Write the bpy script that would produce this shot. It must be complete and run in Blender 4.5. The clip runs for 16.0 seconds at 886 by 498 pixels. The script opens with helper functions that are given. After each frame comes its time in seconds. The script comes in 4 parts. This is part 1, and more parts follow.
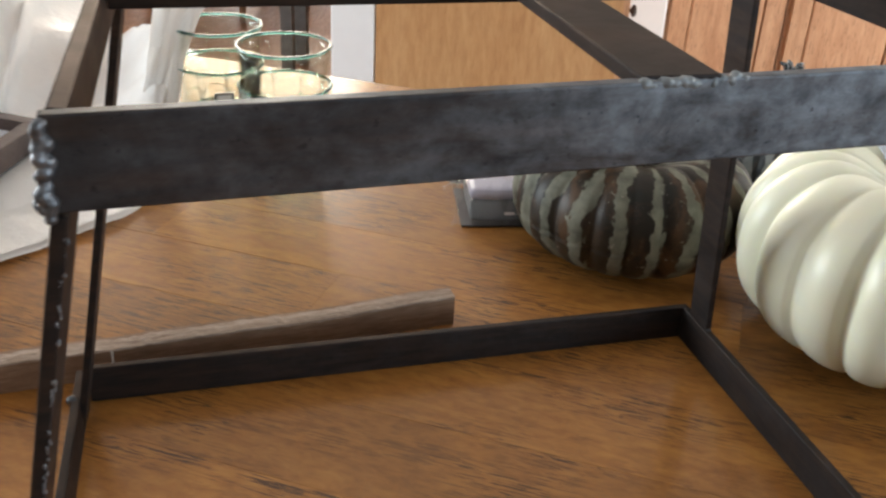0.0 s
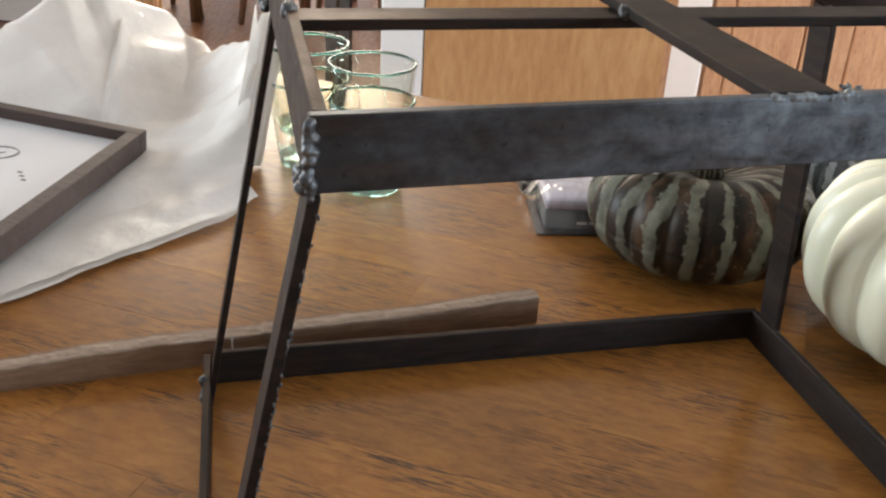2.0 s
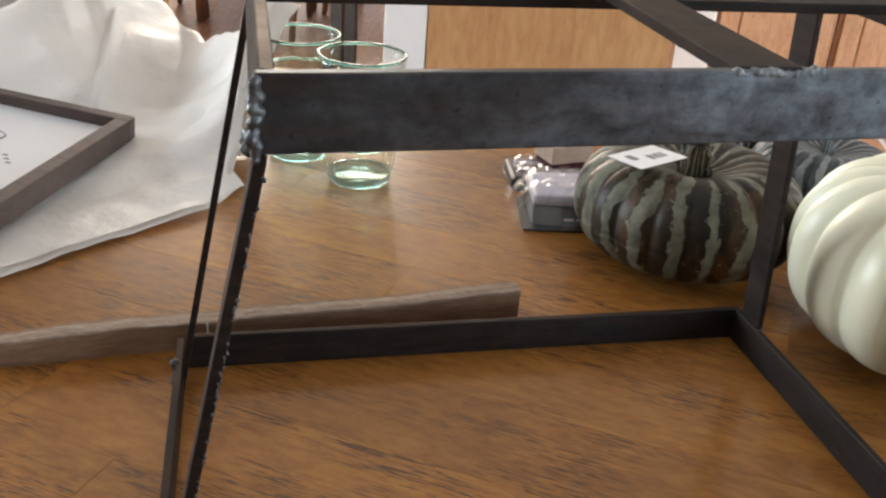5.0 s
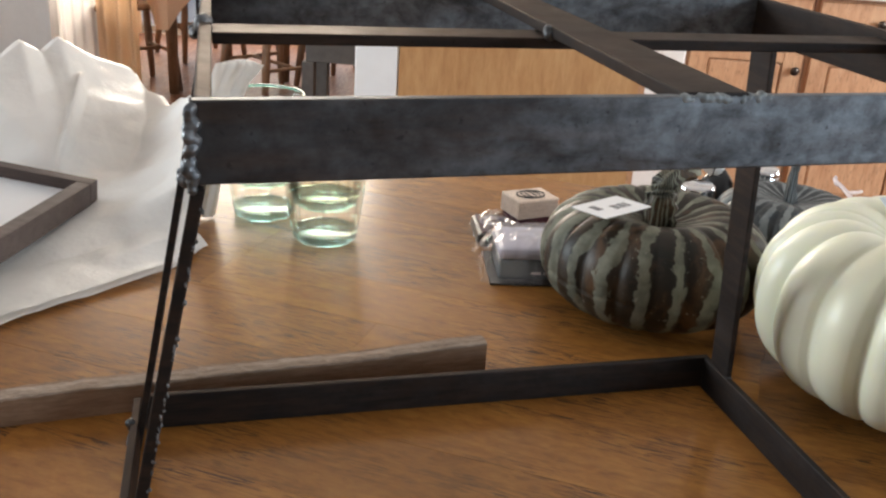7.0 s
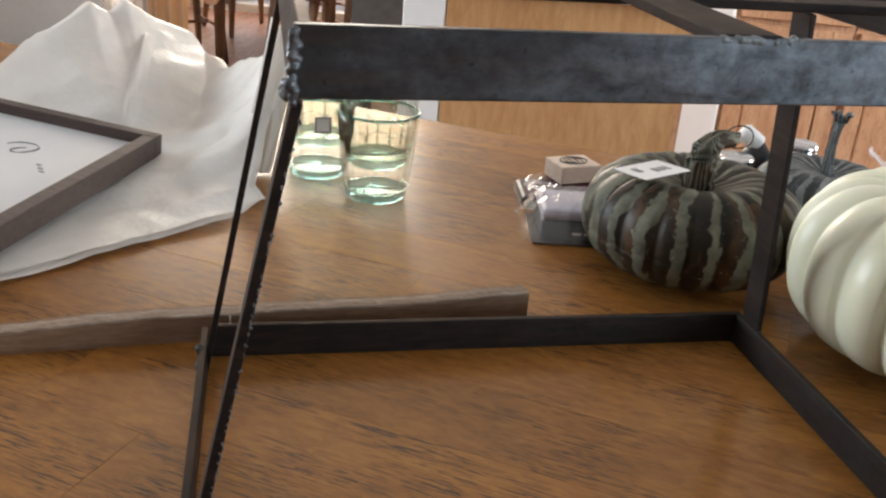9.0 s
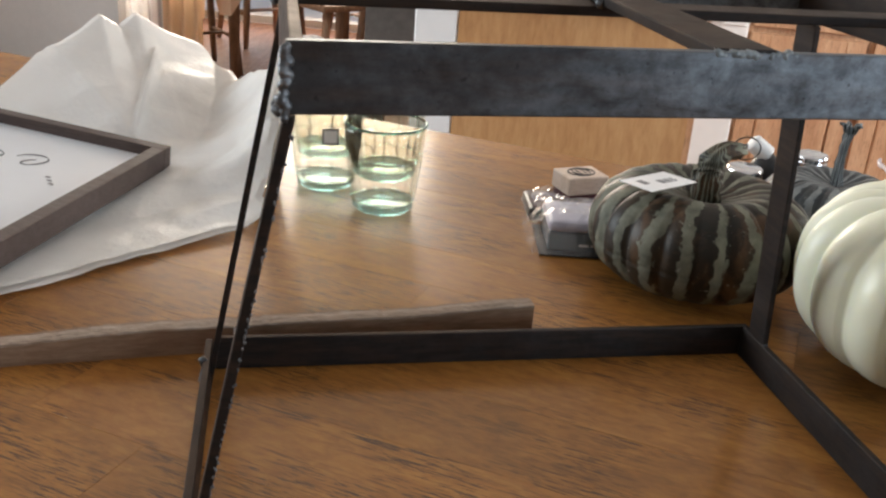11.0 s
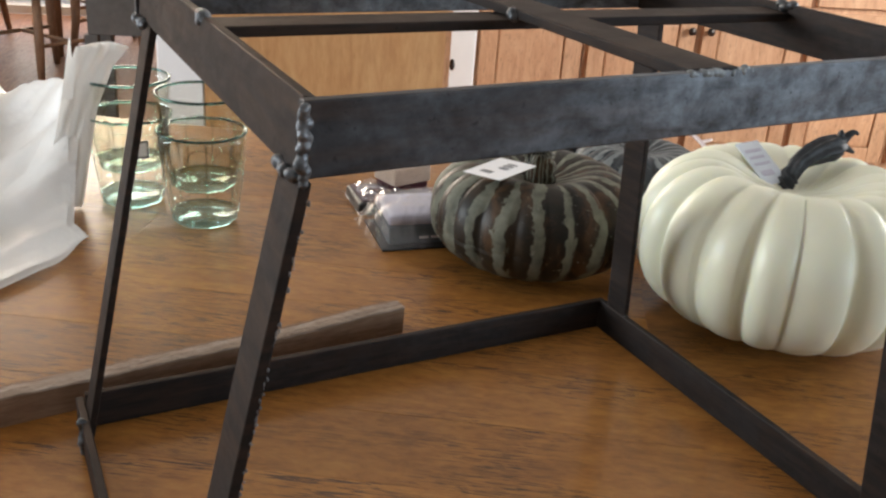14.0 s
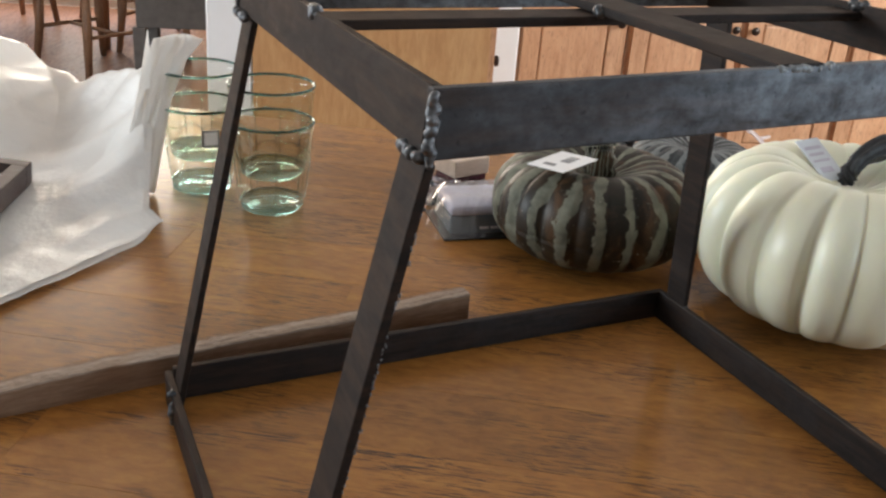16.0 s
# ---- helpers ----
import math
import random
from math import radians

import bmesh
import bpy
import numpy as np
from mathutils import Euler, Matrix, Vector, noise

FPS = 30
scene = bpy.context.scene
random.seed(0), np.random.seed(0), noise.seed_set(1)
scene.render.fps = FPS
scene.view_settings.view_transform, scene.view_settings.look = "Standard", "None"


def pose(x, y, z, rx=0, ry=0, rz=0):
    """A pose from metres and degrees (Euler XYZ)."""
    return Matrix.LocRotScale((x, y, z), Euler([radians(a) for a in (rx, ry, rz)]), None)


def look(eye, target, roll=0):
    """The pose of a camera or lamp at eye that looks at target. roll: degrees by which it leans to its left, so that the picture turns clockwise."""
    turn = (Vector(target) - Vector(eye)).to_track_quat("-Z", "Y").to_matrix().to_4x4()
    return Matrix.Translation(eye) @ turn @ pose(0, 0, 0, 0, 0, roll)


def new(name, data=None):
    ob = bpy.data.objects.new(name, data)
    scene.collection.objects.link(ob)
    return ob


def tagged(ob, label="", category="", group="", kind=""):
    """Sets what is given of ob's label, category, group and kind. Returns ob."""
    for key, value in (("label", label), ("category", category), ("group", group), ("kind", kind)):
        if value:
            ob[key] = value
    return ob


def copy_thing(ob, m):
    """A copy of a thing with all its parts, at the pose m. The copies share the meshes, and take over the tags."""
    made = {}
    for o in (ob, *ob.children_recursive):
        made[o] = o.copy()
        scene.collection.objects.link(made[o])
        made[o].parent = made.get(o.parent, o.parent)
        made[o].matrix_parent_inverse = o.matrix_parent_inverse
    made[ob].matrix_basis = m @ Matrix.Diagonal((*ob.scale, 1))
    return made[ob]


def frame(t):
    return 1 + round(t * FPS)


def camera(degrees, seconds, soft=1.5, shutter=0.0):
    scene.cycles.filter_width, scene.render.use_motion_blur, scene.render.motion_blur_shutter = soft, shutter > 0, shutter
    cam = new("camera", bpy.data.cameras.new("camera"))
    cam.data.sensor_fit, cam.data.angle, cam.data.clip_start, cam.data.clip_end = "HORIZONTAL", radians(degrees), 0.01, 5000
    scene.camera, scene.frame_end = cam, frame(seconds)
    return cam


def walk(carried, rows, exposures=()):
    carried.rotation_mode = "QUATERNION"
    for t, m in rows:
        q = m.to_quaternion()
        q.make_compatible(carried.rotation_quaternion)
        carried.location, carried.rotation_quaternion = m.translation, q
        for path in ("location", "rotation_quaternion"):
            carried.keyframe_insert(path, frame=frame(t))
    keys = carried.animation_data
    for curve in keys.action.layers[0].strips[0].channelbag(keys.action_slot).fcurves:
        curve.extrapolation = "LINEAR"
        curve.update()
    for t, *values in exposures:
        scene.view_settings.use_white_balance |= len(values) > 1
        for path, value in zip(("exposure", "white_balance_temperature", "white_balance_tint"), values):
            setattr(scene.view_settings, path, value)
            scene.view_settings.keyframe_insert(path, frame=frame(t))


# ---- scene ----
cam = camera(50.2, 16.0, soft=2.4, shutter=0.4)
PATH = [
    (0, (0.074, 0.119, 0.315), (-0.014, 1.888, -0.613), 3.0),
    (0.5, (0.06, 0.103, 0.318), (-0.078, 1.877, -0.594), 2.8),
    (1, (0.041, 0.098, 0.328), (-0.109, 1.878, -0.573), 2.5),
    (1.5, (0.035, 0.089, 0.329), (-0.091, 1.875, -0.563), 3.3),
    (2, (0.039, 0.068, 0.326), (-0.112, 1.85, -0.569), 3.1),
    (2.5, (0.042, 0.065, 0.329), (-0.138, 1.848, -0.56), 2.2),
    (3, (0.044, 0.066, 0.327), (-0.135, 1.858, -0.543), 2.5),
    (5.3, (0.054, 0.072, 0.315), (-0.092, 1.86, -0.57), 4.8),
    (5.5, (0.051, 0.074, 0.32), (-0.079, 1.863, -0.564), 4.9),
    (6, (0.059, 0.071, 0.318), (-0.042, 1.868, -0.554), 4.4),
    (6.5, (0.06, 0.065, 0.316), (-0.053, 1.877, -0.522), 3.3),
    (7, (0.062, 0.073, 0.304), (-0.062, 1.923, -0.445), 3.7),
    (7.5, (0.062, 0.064, 0.311), (-0.064, 1.914, -0.436), 4.6),
    (8, (0.059, 0.053, 0.309), (-0.079, 1.907, -0.428), 4.7),
    (8.5, (0.06, 0.042, 0.302), (-0.099, 1.881, -0.469), 4.6),
    (9, (0.059, 0.031, 0.298), (-0.136, 1.859, -0.489), 4.7),
    (11.5, (0.066, 0.033, 0.3), (-0.168, 1.865, -0.469), 4.5),
    (12, (0.063, 0.031, 0.298), (-0.177, 1.858, -0.479), 4.9),
    (12.5, (0.031, 0.029, 0.303), (-0.141, 1.85, -0.506), 5.7),
    (13, (-0.019, 0.023, 0.319), (0.128, 1.855, -0.47), 4.9),
    (13.5, (-0.021, 0.034, 0.321), (0.246, 1.855, -0.46), 4.7),
    (14, (-0.017, 0.051, 0.312), (0.296, 1.86, -0.48), 4.2),
    (14.5, (-0.019, 0.042, 0.315), (0.308, 1.847, -0.483), 3.9),
    (15, (-0.034, 0.047, 0.302), (0.282, 1.846, -0.513), 4.7),
    (15.5, (-0.038, 0.035, 0.31), (0.238, 1.84, -0.506), 4.4),
    (16, (-0.043, 0.032, 0.314), (0.202, 1.847, -0.49), 4.4),
]
walk(cam, [(t, look(eye, target, roll)) for t, eye, target, roll in PATH], [(0, 0.06), (1.5, 0.0), (6.5, -0.04), (8, -0.27), (9, -0.20), (11.5, -0.18), (12.3, -0.12), (13, -0.09), (14.5, -0.13), (15, 0.04), (16, -0.18)])

# ---- light ----
FLOOR = -0.9
world = bpy.data.worlds.new("sky_world")
scene.world = world
world.use_nodes = True
wn = world.node_tree.nodes
sky = wn.new("ShaderNodeTexSky")
sky.sky_type, sky.sun_disc = "NISHITA", False
sky.sun_elevation, sky.sun_rotation = radians(38), radians(-40)
wn["Background"].inputs[1].default_value = 0.12
world.node_tree.links.new(sky.outputs[0], wn["Background"].inputs[0])


def window_light(name, m, w, h, watts, colour):
    d = bpy.data.lights.new(name, "AREA")
    d.shape, d.size, d.size_y, d.energy, d.color = "RECTANGLE", w, h, watts, colour
    ob = new(name, d)
    ob.matrix_world = m
    return ob


window_light("window_light", look((-1.98, 6.56, 0.95), (-1.1, 1.0, 0.2)), 2.1, 2.25, 228, (1.0, 0.88, 0.73))
window_light("window_light", look((-3.15, 1.3, 0.6), (0.0, 0.9, 0.0)), 1.9, 1.3, 104, (0.88, 0.95, 1.0))
window_light("window_light", look((3.36, -1.35, 0.6), (0.1, 0.4, 0.1)), 1.4, 1.1, 66, (0.72, 0.86, 1.0))
# added fill aimed at the cabinet fronts, no known window behind it
window_light("window_light", look((3.36, 1.9, 0.75), (1.2, 3.5, -0.4)), 1.4, 1.2, 120, (1.0, 0.97, 0.93))


# ---- materials ----
class Mat:
    """A small builder round a Principled material."""
    def __init__(self, name, rough=0.5, metal=0.0):
        self.m = bpy.data.materials.new(name)
        self.m.use_nodes = True
        self.n, self.l = self.m.node_tree.nodes, self.m.node_tree.links
        self.b = self.n["Principled BSDF"]
        self.b.inputs["Roughness"].default_value, self.b.inputs["Metallic"].default_value = rough, metal
        self.co = self.n.new("ShaderNodeTexCoord").outputs["Object"]

    def set(self, key, value):
        self.b.inputs[key].default_value = value
        return self

    def link(self, a, b):
        self.l.new(a, b)

    def mapped(self, scale=(1, 1, 1), rot=(0, 0, 0), random_shift=False):
        mp = self.n.new("ShaderNodeMapping")
        mp.inputs["Scale"].default_value, mp.inputs["Rotation"].default_value = scale, rot
        self.link(self.co, mp.inputs["Vector"])
        if random_shift:
            info, mul = self.n.new("ShaderNodeObjectInfo"), self.n.new("ShaderNodeMath")
            mul.operation = "MULTIPLY"
            mul.inputs[1].default_value = 7.0
            self.link(info.outputs["Random"], mul.inputs[0])
            self.link(mul.outputs[0], mp.inputs["Location"])
        return mp.outputs[0]

    def noise(self, vec, scale, detail=4, rough=0.55, distort=0.0):
        t = self.n.new("ShaderNodeTexNoise")
        t.inputs["Scale"].default_value, t.inputs["Detail"].default_value = scale, detail
        t.inputs["Roughness"].default_value, t.inputs["Distortion"].default_value = rough, distort
        self.link(vec, t.inputs["Vector"])
        return t.outputs["Fac"]

    def ramp(self, fac, *stops):
        r = self.n.new("ShaderNodeValToRGB")
        while len(r.color_ramp.elements) < len(stops):
            r.color_ramp.elements.new(0.5)
        for e, (p, c) in zip(r.color_ramp.elements, stops):
            e.position, e.color = p, (*c, 1) if len(c) == 3 else c
        self.link(fac, r.inputs[0])
        return r.outputs[0]

    def mix(self, fac, a, b, how="MIX"):
        x = self.n.new("ShaderNodeMix")
        x.data_type, x.blend_type = "RGBA", how
        for v, i in ((fac, 0), (a, 6), (b, 7)):
            if isinstance(v, (int, float)):
                x.inputs[i].default_value = v
            elif isinstance(v, tuple):
                x.inputs[i].default_value = (*v, 1)
            else:
                self.link(v, x.inputs[i])
        return x.outputs[2]

    def colour(self, c):
        if isinstance(c, tuple):
            self.b.inputs["Base Color"].default_value = (*c, 1)
        else:
            self.link(c, self.b.inputs["Base Color"])
        return self

    def rough(self, c):
        self.link(c, self.b.inputs["Roughness"])
        return self

    def bump(self, h, strength=0.2, dist=0.001):
        bp = self.n.new("ShaderNodeBump")
        bp.inputs["Strength"].default_value, bp.inputs["Distance"].default_value = strength, dist
        self.link(h, bp.inputs["Height"])
        self.link(bp.outputs[0], self.b.inputs["Normal"])
        return self


def g(v):
    return (v, v, v)


def wood(name, dark, mid, light, scale=1.0, rough=0.3, coat=0.0, axis="x", stretch=14.0, vary=0.0, bump=0.12, pore=0.45):
    k = Mat(name, rough)
    sc = {"x": (1, stretch, stretch), "y": (stretch, 1, stretch), "z": (stretch, stretch, 1)}[axis]
    v = k.mapped(tuple(a * scale for a in sc), random_shift=True)
    broad = k.noise(v, 1.6, 3, 0.5, 0.8)
    fine = k.noise(v, 11.0, 5, 0.65, 0.3)
    pores = k.noise(v, 45.0, 2, 0.5)
    c = k.ramp(broad, (0.35, dark), (0.5, mid), (0.66, light))
    c = k.mix(0.55, c, k.ramp(fine, (0.36, dark), (0.5, mid), (0.64, light)))
    c = k.mix(k.ramp(pores, (0.34, g(pore)), (0.43, g(0.0))), c, tuple(x * 0.45 for x in dark))
    if vary:
        info = k.n.new("ShaderNodeObjectInfo")
        c = k.mix(1.0, c, k.ramp(info.outputs["Random"], (0.0, g(1 - vary)), (1.0, g(1.0))), "MULTIPLY")
    k.colour(c)
    k.rough(k.ramp(fine, (0.3, g(rough * 1.35)), (0.7, g(rough * 0.8))))
    k.bump(k.mix(0.5, fine, pores), bump, 0.0006)
    if coat:
        k.set("Coat Weight", coat).set("Coat Roughness", 0.16)
    return k.m


def plain(name, c, rough=0.5, metal=0.0, var=0.12, scale=30.0, bump=0.08):
    k = Mat(name, rough, metal)
    n1, n2 = k.noise(k.mapped(), scale, 4), k.noise(k.mapped(), scale * 0.15, 3)
    lo, hi = tuple(x * (1 - var) for x in c), tuple(min(1, x * (1 + var)) for x in c)
    k.colour(k.mix(0.5, k.ramp(n1, (0.35, lo), (0.65, hi)), k.ramp(n2, (0.35, lo), (0.65, hi))))
    k.rough(k.ramp(n1, (0.3, g(min(1, rough * 1.15))), (0.7, g(rough * 0.85))))
    k.bump(n1, bump, 0.0008)
    return k.m


def steel(name, dark, scale_col, brown, amount, gloss=0.34, spec=0.35, tint=(0.9, 0.95, 1.0)):
    """Mill scale: brown-black metal with pale blue-grey blotches, fine mottling and drawn streaks. The blotches
    strengthen along the bar, a reflected sheen put into the colour.
    """
    k = Mat(name, 0.45, 0.55)
    k.set("Specular IOR Level", spec).set("Specular Tint", (*tint, 1))
    v = k.mapped((1, 1, 1))
    zone = k.noise(v, 9.0, 3, 0.5)
    patch = k.noise(k.mapped((1, 1, 2.2)), 40.0, 6, 0.7, 0.5)
    mottle = k.noise(v, 170.0, 4, 0.65)
    streak = k.noise(k.mapped((14, 14, 120)), 2.0, 4, 0.6)
    speck = k.noise(v, 420.0, 2, 0.6)
    mask = k.mix(1.0, k.ramp(patch, (0.30, g(0.12)), (0.72, g(1))), k.ramp(zone, (0.31, g(0.35)), (0.50, g(1))), "MULTIPLY")
    # view-dependent sheen painted as a colour ramp: dark left end, pale right
    run = k.n.new("ShaderNodeVectorMath")
    run.operation, run.inputs[1].default_value = "DOT_PRODUCT", (0.9455, 0.3256, 0.0)
    k.link(v, run.inputs[0])
    mask = k.mix(1.0, mask, k.ramp(run.outputs["Value"], (0.085, g(0.20)), (0.18, g(1.0))), "MULTIPLY")
    mask = k.mix(1.0, mask, k.ramp(mottle, (0.3, g(0.45)), (0.6, g(1))), "MULTIPLY")
    c = k.mix(k.ramp(streak, (0.42, g(0)), (0.68, g(0.8))), dark, brown)
    c = k.mix(k.mix(1.0, mask, g(amount), "MULTIPLY"), c, scale_col)
    c = k.mix(k.ramp(speck, (0.27, g(0.5)), (0.35, g(0))), c, (0.010, 0.009, 0.009))
    k.colour(c)
    k.rough(k.ramp(patch, (0.35, g(gloss)), (0.7, g(gloss + 0.16))))
    k.bump(k.mix(0.5, patch, mottle), 0.14, 0.0006)
    return k.m


def table_wood():
    """Golden varnished staves: cloudy figure, long grain and short dark pores."""
    k = Mat("varnished_table_wood", 0.36)
    v = k.mapped((1, 7, 7), random_shift=True)
    cloud = k.noise(k.mapped((1.0, 2.6, 1.0), random_shift=True), 10.0, 5, 0.6, 1.0)
    grain = k.noise(v, 20.0, 5, 0.6, 0.8)
    dash = k.noise(k.mapped((1, 15, 15), random_shift=True), 52.0, 4, 0.66, 0.5)
    where = k.noise(k.mapped((1, 2.2, 1), random_shift=True), 9.0, 3, 0.5)
    c = k.ramp(cloud, (0.32, (0.208, 0.081, 0.017)), (0.5, (0.312, 0.131, 0.028)), (0.68, (0.415, 0.188, 0.043)))
    c = k.mix(0.25, c, k.ramp(grain, (0.36, (0.140, 0.058, 0.014)), (0.5, (0.275, 0.124, 0.029)), (0.64, (0.37, 0.185, 0.050))))
    mottle = k.noise(k.mapped((1, 2.2, 1), random_shift=True), 80.0, 4, 0.65, 0.4)
    c = k.mix(0.32, c, k.ramp(mottle, (0.34, (0.155, 0.060, 0.012)), (0.5, (0.310, 0.128, 0.026)), (0.66, (0.45, 0.205, 0.048))))
    streak = k.mix(1.0, k.ramp(dash, (0.415, g(1.0)), (0.48, g(0.0))), k.ramp(where, (0.43, g(0.05)), (0.57, g(1.0))), "MULTIPLY")
    c = k.mix(streak, c, (0.070, 0.033, 0.015))
    info = k.n.new("ShaderNodeObjectInfo")
    c = k.mix(1.0, c, k.ramp(info.outputs["Random"], (0.0, (0.80, 0.77, 0.74)), (0.5, (0.98, 0.97, 0.95)), (1.0, (1.06, 1.03, 1.0))), "MULTIPLY")
    k.colour(c)
    k.rough(k.ramp(cloud, (0.3, g(0.42)), (0.7, g(0.56))))
    k.bump(k.mix(0.6, grain, dash), 0.06, 0.0005)
    k.set("Coat Weight", 0.45).set("Coat Roughness", 0.17).set("Specular IOR Level", 0.15)
    return k.m


M_TABLE = table_wood()
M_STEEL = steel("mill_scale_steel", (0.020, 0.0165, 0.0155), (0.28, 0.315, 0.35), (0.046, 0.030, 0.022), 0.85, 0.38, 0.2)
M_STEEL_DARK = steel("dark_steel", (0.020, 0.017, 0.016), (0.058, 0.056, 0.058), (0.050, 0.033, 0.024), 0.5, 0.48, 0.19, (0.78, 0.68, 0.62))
M_WELD = plain("weld_bead", (0.10, 0.106, 0.114), 0.40, 0.7, 0.8, 380, 0.9)
M_WELD_PALE = plain("pale_weld_scale", (0.20, 0.225, 0.235), 0.5, 0.4, 0.6, 300, 0.6)
M_SPATTER = plain("weld_spatter", (0.15, 0.16, 0.17), 0.4, 0.5, 0.5, 500, 0.4)
M_PLANK = wood("old_brown_stick", (0.160, 0.090, 0.050), (0.215, 0.128, 0.076), (0.265, 0.168, 0.108), 7.0, 0.75, 0, "x", 9, 0, 0.18, 0.25)
M_PLANK_RAW = wood("splintered_grey_wood", (0.19, 0.128, 0.090), (0.31, 0.23, 0.17), (0.45, 0.36, 0.29), 8.0, 0.85, 0, "x", 10, 0, 0.6)
M_OAK = wood("honey_oak_panel", (0.40, 0.195, 0.075), (0.50, 0.272, 0.115), (0.58, 0.345, 0.160), 1.1, 0.42, 0.15, "z", 5, 0.05, 0.03, 0.10)
M_OAK_DOOR = wood("reddish_oak_door", (0.43, 0.22, 0.115), (0.535, 0.30, 0.165), (0.63, 0.385, 0.23), 0.8, 0.42, 0.1, "z", 6, 0.12, 0.03)
M_FLOOR = wood("oak_floor", (0.125, 0.050, 0.023), (0.185, 0.080, 0.038), (0.25, 0.115, 0.056), 1.2, 0.45, 0.1, "y", 9, 0.25, 0.08)
M_CHAIR = wood("walnut_chair", (0.15, 0.078, 0.042), (0.26, 0.145, 0.082), (0.36, 0.215, 0.130), 2.0, 0.45, 0.1, "z", 9, 0.1, 0.05)
M_WHITE = plain("white_paint", (0.80, 0.80, 0.79), 0.5, 0, 0.03, 20, 0.03)
M_COUNTER = plain("white_laminate", (0.82, 0.81, 0.78), 0.3, 0, 0.04, 60, 0.02)
M_WALL = plain("grey_wall_paint", (0.52, 0.50, 0.48), 0.85, 0, 0.05, 40, 0.05)
M_CEIL = plain("ceiling_paint", (0.78, 0.77, 0.75), 0.9, 0, 0.03, 40, 0.05)
M_KNOB = plain("dark_bronze", (0.06, 0.05, 0.045), 0.3, 0.9, 0.3, 200, 0.1)
M_GREY = plain("grey_paint", (0.10, 0.096, 0.092), 0.8, 0, 0.12, 30, 0.05)
M_FRAME = wood("brown_picture_frame", (0.055, 0.036, 0.031), (0.085, 0.058, 0.050), (0.115, 0.082, 0.072), 5, 0.55, 0, "x", 20, 0, 0.2)
M_PRINT = plain("print_paper", (0.72, 0.74, 0.77), 0.35, 0, 0.02, 30, 0.01)
M_INK = plain("black_ink", (0.03, 0.03, 0.035), 0.5, 0, 0.1, 60, 0.0)
M_GREYINK = plain("grey_ink", (0.16, 0.16, 0.17), 0.5, 0, 0.1, 60, 0.0)
M_CHROME = plain("chrome", (0.7, 0.7, 0.72), 0.12, 1.0, 0.05, 60, 0.02)
M_CARD = plain("white_card", (0.80, 0.80, 0.81), 0.5, 0, 0.03, 60, 0.02)
M_STAMPWOOD = wood("maple_block", (0.64, 0.50, 0.40), (0.74, 0.60, 0.50), (0.80, 0.68, 0.58), 10, 0.5, 0, "x", 6, 0, 0.05)
M_MAROON = plain("maroon_rubber", (0.10, 0.022, 0.035), 0.5, 0, 0.15, 90, 0.05)
M_PLUM = plain("plum_label", (0.10, 0.062, 0.085), 0.3, 0, 0.2, 120, 0.02)
M_PAD = plain("blue_grey_plastic", (0.115, 0.15, 0.18), 0.35, 0, 0.08, 50, 0.03)
M_PADTOP = plain("pale_grey_label", (0.55, 0.56, 0.68), 0.35, 0, 0.05, 50, 0.02)
M_BLACK = plain("black_plastic", (0.018, 0.018, 0.02), 0.35, 0, 0.2, 90, 0.05)
M_STEM = plain("dark_charcoal_stem", (0.016, 0.018, 0.021), 0.6, 0, 0.6, 180, 1.0)
M_BLUETAG = plain("pale_blue_label", (0.70, 0.77, 0.85), 0.45, 0, 0.04, 80, 0.02)
M_FASTENER = plain("pink_white_plastic", (0.78, 0.66, 0.66), 0.4, 0, 0.05, 90, 0.02)
M_OUTSIDE = plain("bright_patio", (0.75, 0.72, 0.66), 0.9, 0, 0.1, 2, 0.0)


def paper_material():
    k = Mat("white_wrapping_paper", 0.36)
    n1, n2 = k.noise(k.mapped(), 14.0, 5, 0.6), k.noise(k.mapped(), 160.0, 3)
    k.colour(k.ramp(n1, (0.3, (0.84, 0.83, 0.805)), (0.7, (0.90, 0.895, 0.88))))
    warp = k.mix(0.06, k.mapped(), k.n.new("ShaderNodeTexNoise").outputs["Color"])
    folds = []
    for sc in (13.0, 31.0):
        vo = k.n.new("ShaderNodeTexVoronoi")
        vo.feature, vo.inputs["Scale"].default_value = "DISTANCE_TO_EDGE", sc
        k.link(warp, vo.inputs["Vector"])
        folds.append(vo.outputs["Distance"])
    k.bump(k.mix(0.25, k.mix(0.3, folds[0], folds[1]), n2), 0.42, 0.007)
    tr, mx = k.n.new("ShaderNodeBsdfTranslucent"), k.n.new("ShaderNodeMixShader")
    tr.inputs[0].default_value = (0.85, 0.80, 0.72, 1)
    mx.inputs[0].default_value = 0.28
    k.link(k.b.outputs[0], mx.inputs[1])
    k.link(tr.outputs[0], mx.inputs[2])
    k.link(mx.outputs[0], k.n["Material Output"].inputs[0])
    return k.m


def glass_material(name, colour, clear, rough=0.0, ior=1.45, passing=(0.955, 0.99, 0.982)):
    """Clear glass; part of the light passes straight, as in thin walls."""
    k = Mat(name, rough)
    k.colour(colour).set("Transmission Weight", 1.0).set("IOR", ior)
    tr, mx = k.n.new("ShaderNodeBsdfTransparent"), k.n.new("ShaderNodeMixShader")
    tr.inputs[0].default_value = (*passing, 1)
    mx.inputs[0].default_value = clear
    k.link(k.b.outputs[0], mx.inputs[1])
    k.link(tr.outputs[0], mx.inputs[2])
    k.link(mx.outputs[0], k.n["Material Output"].inputs[0])
    return k.m


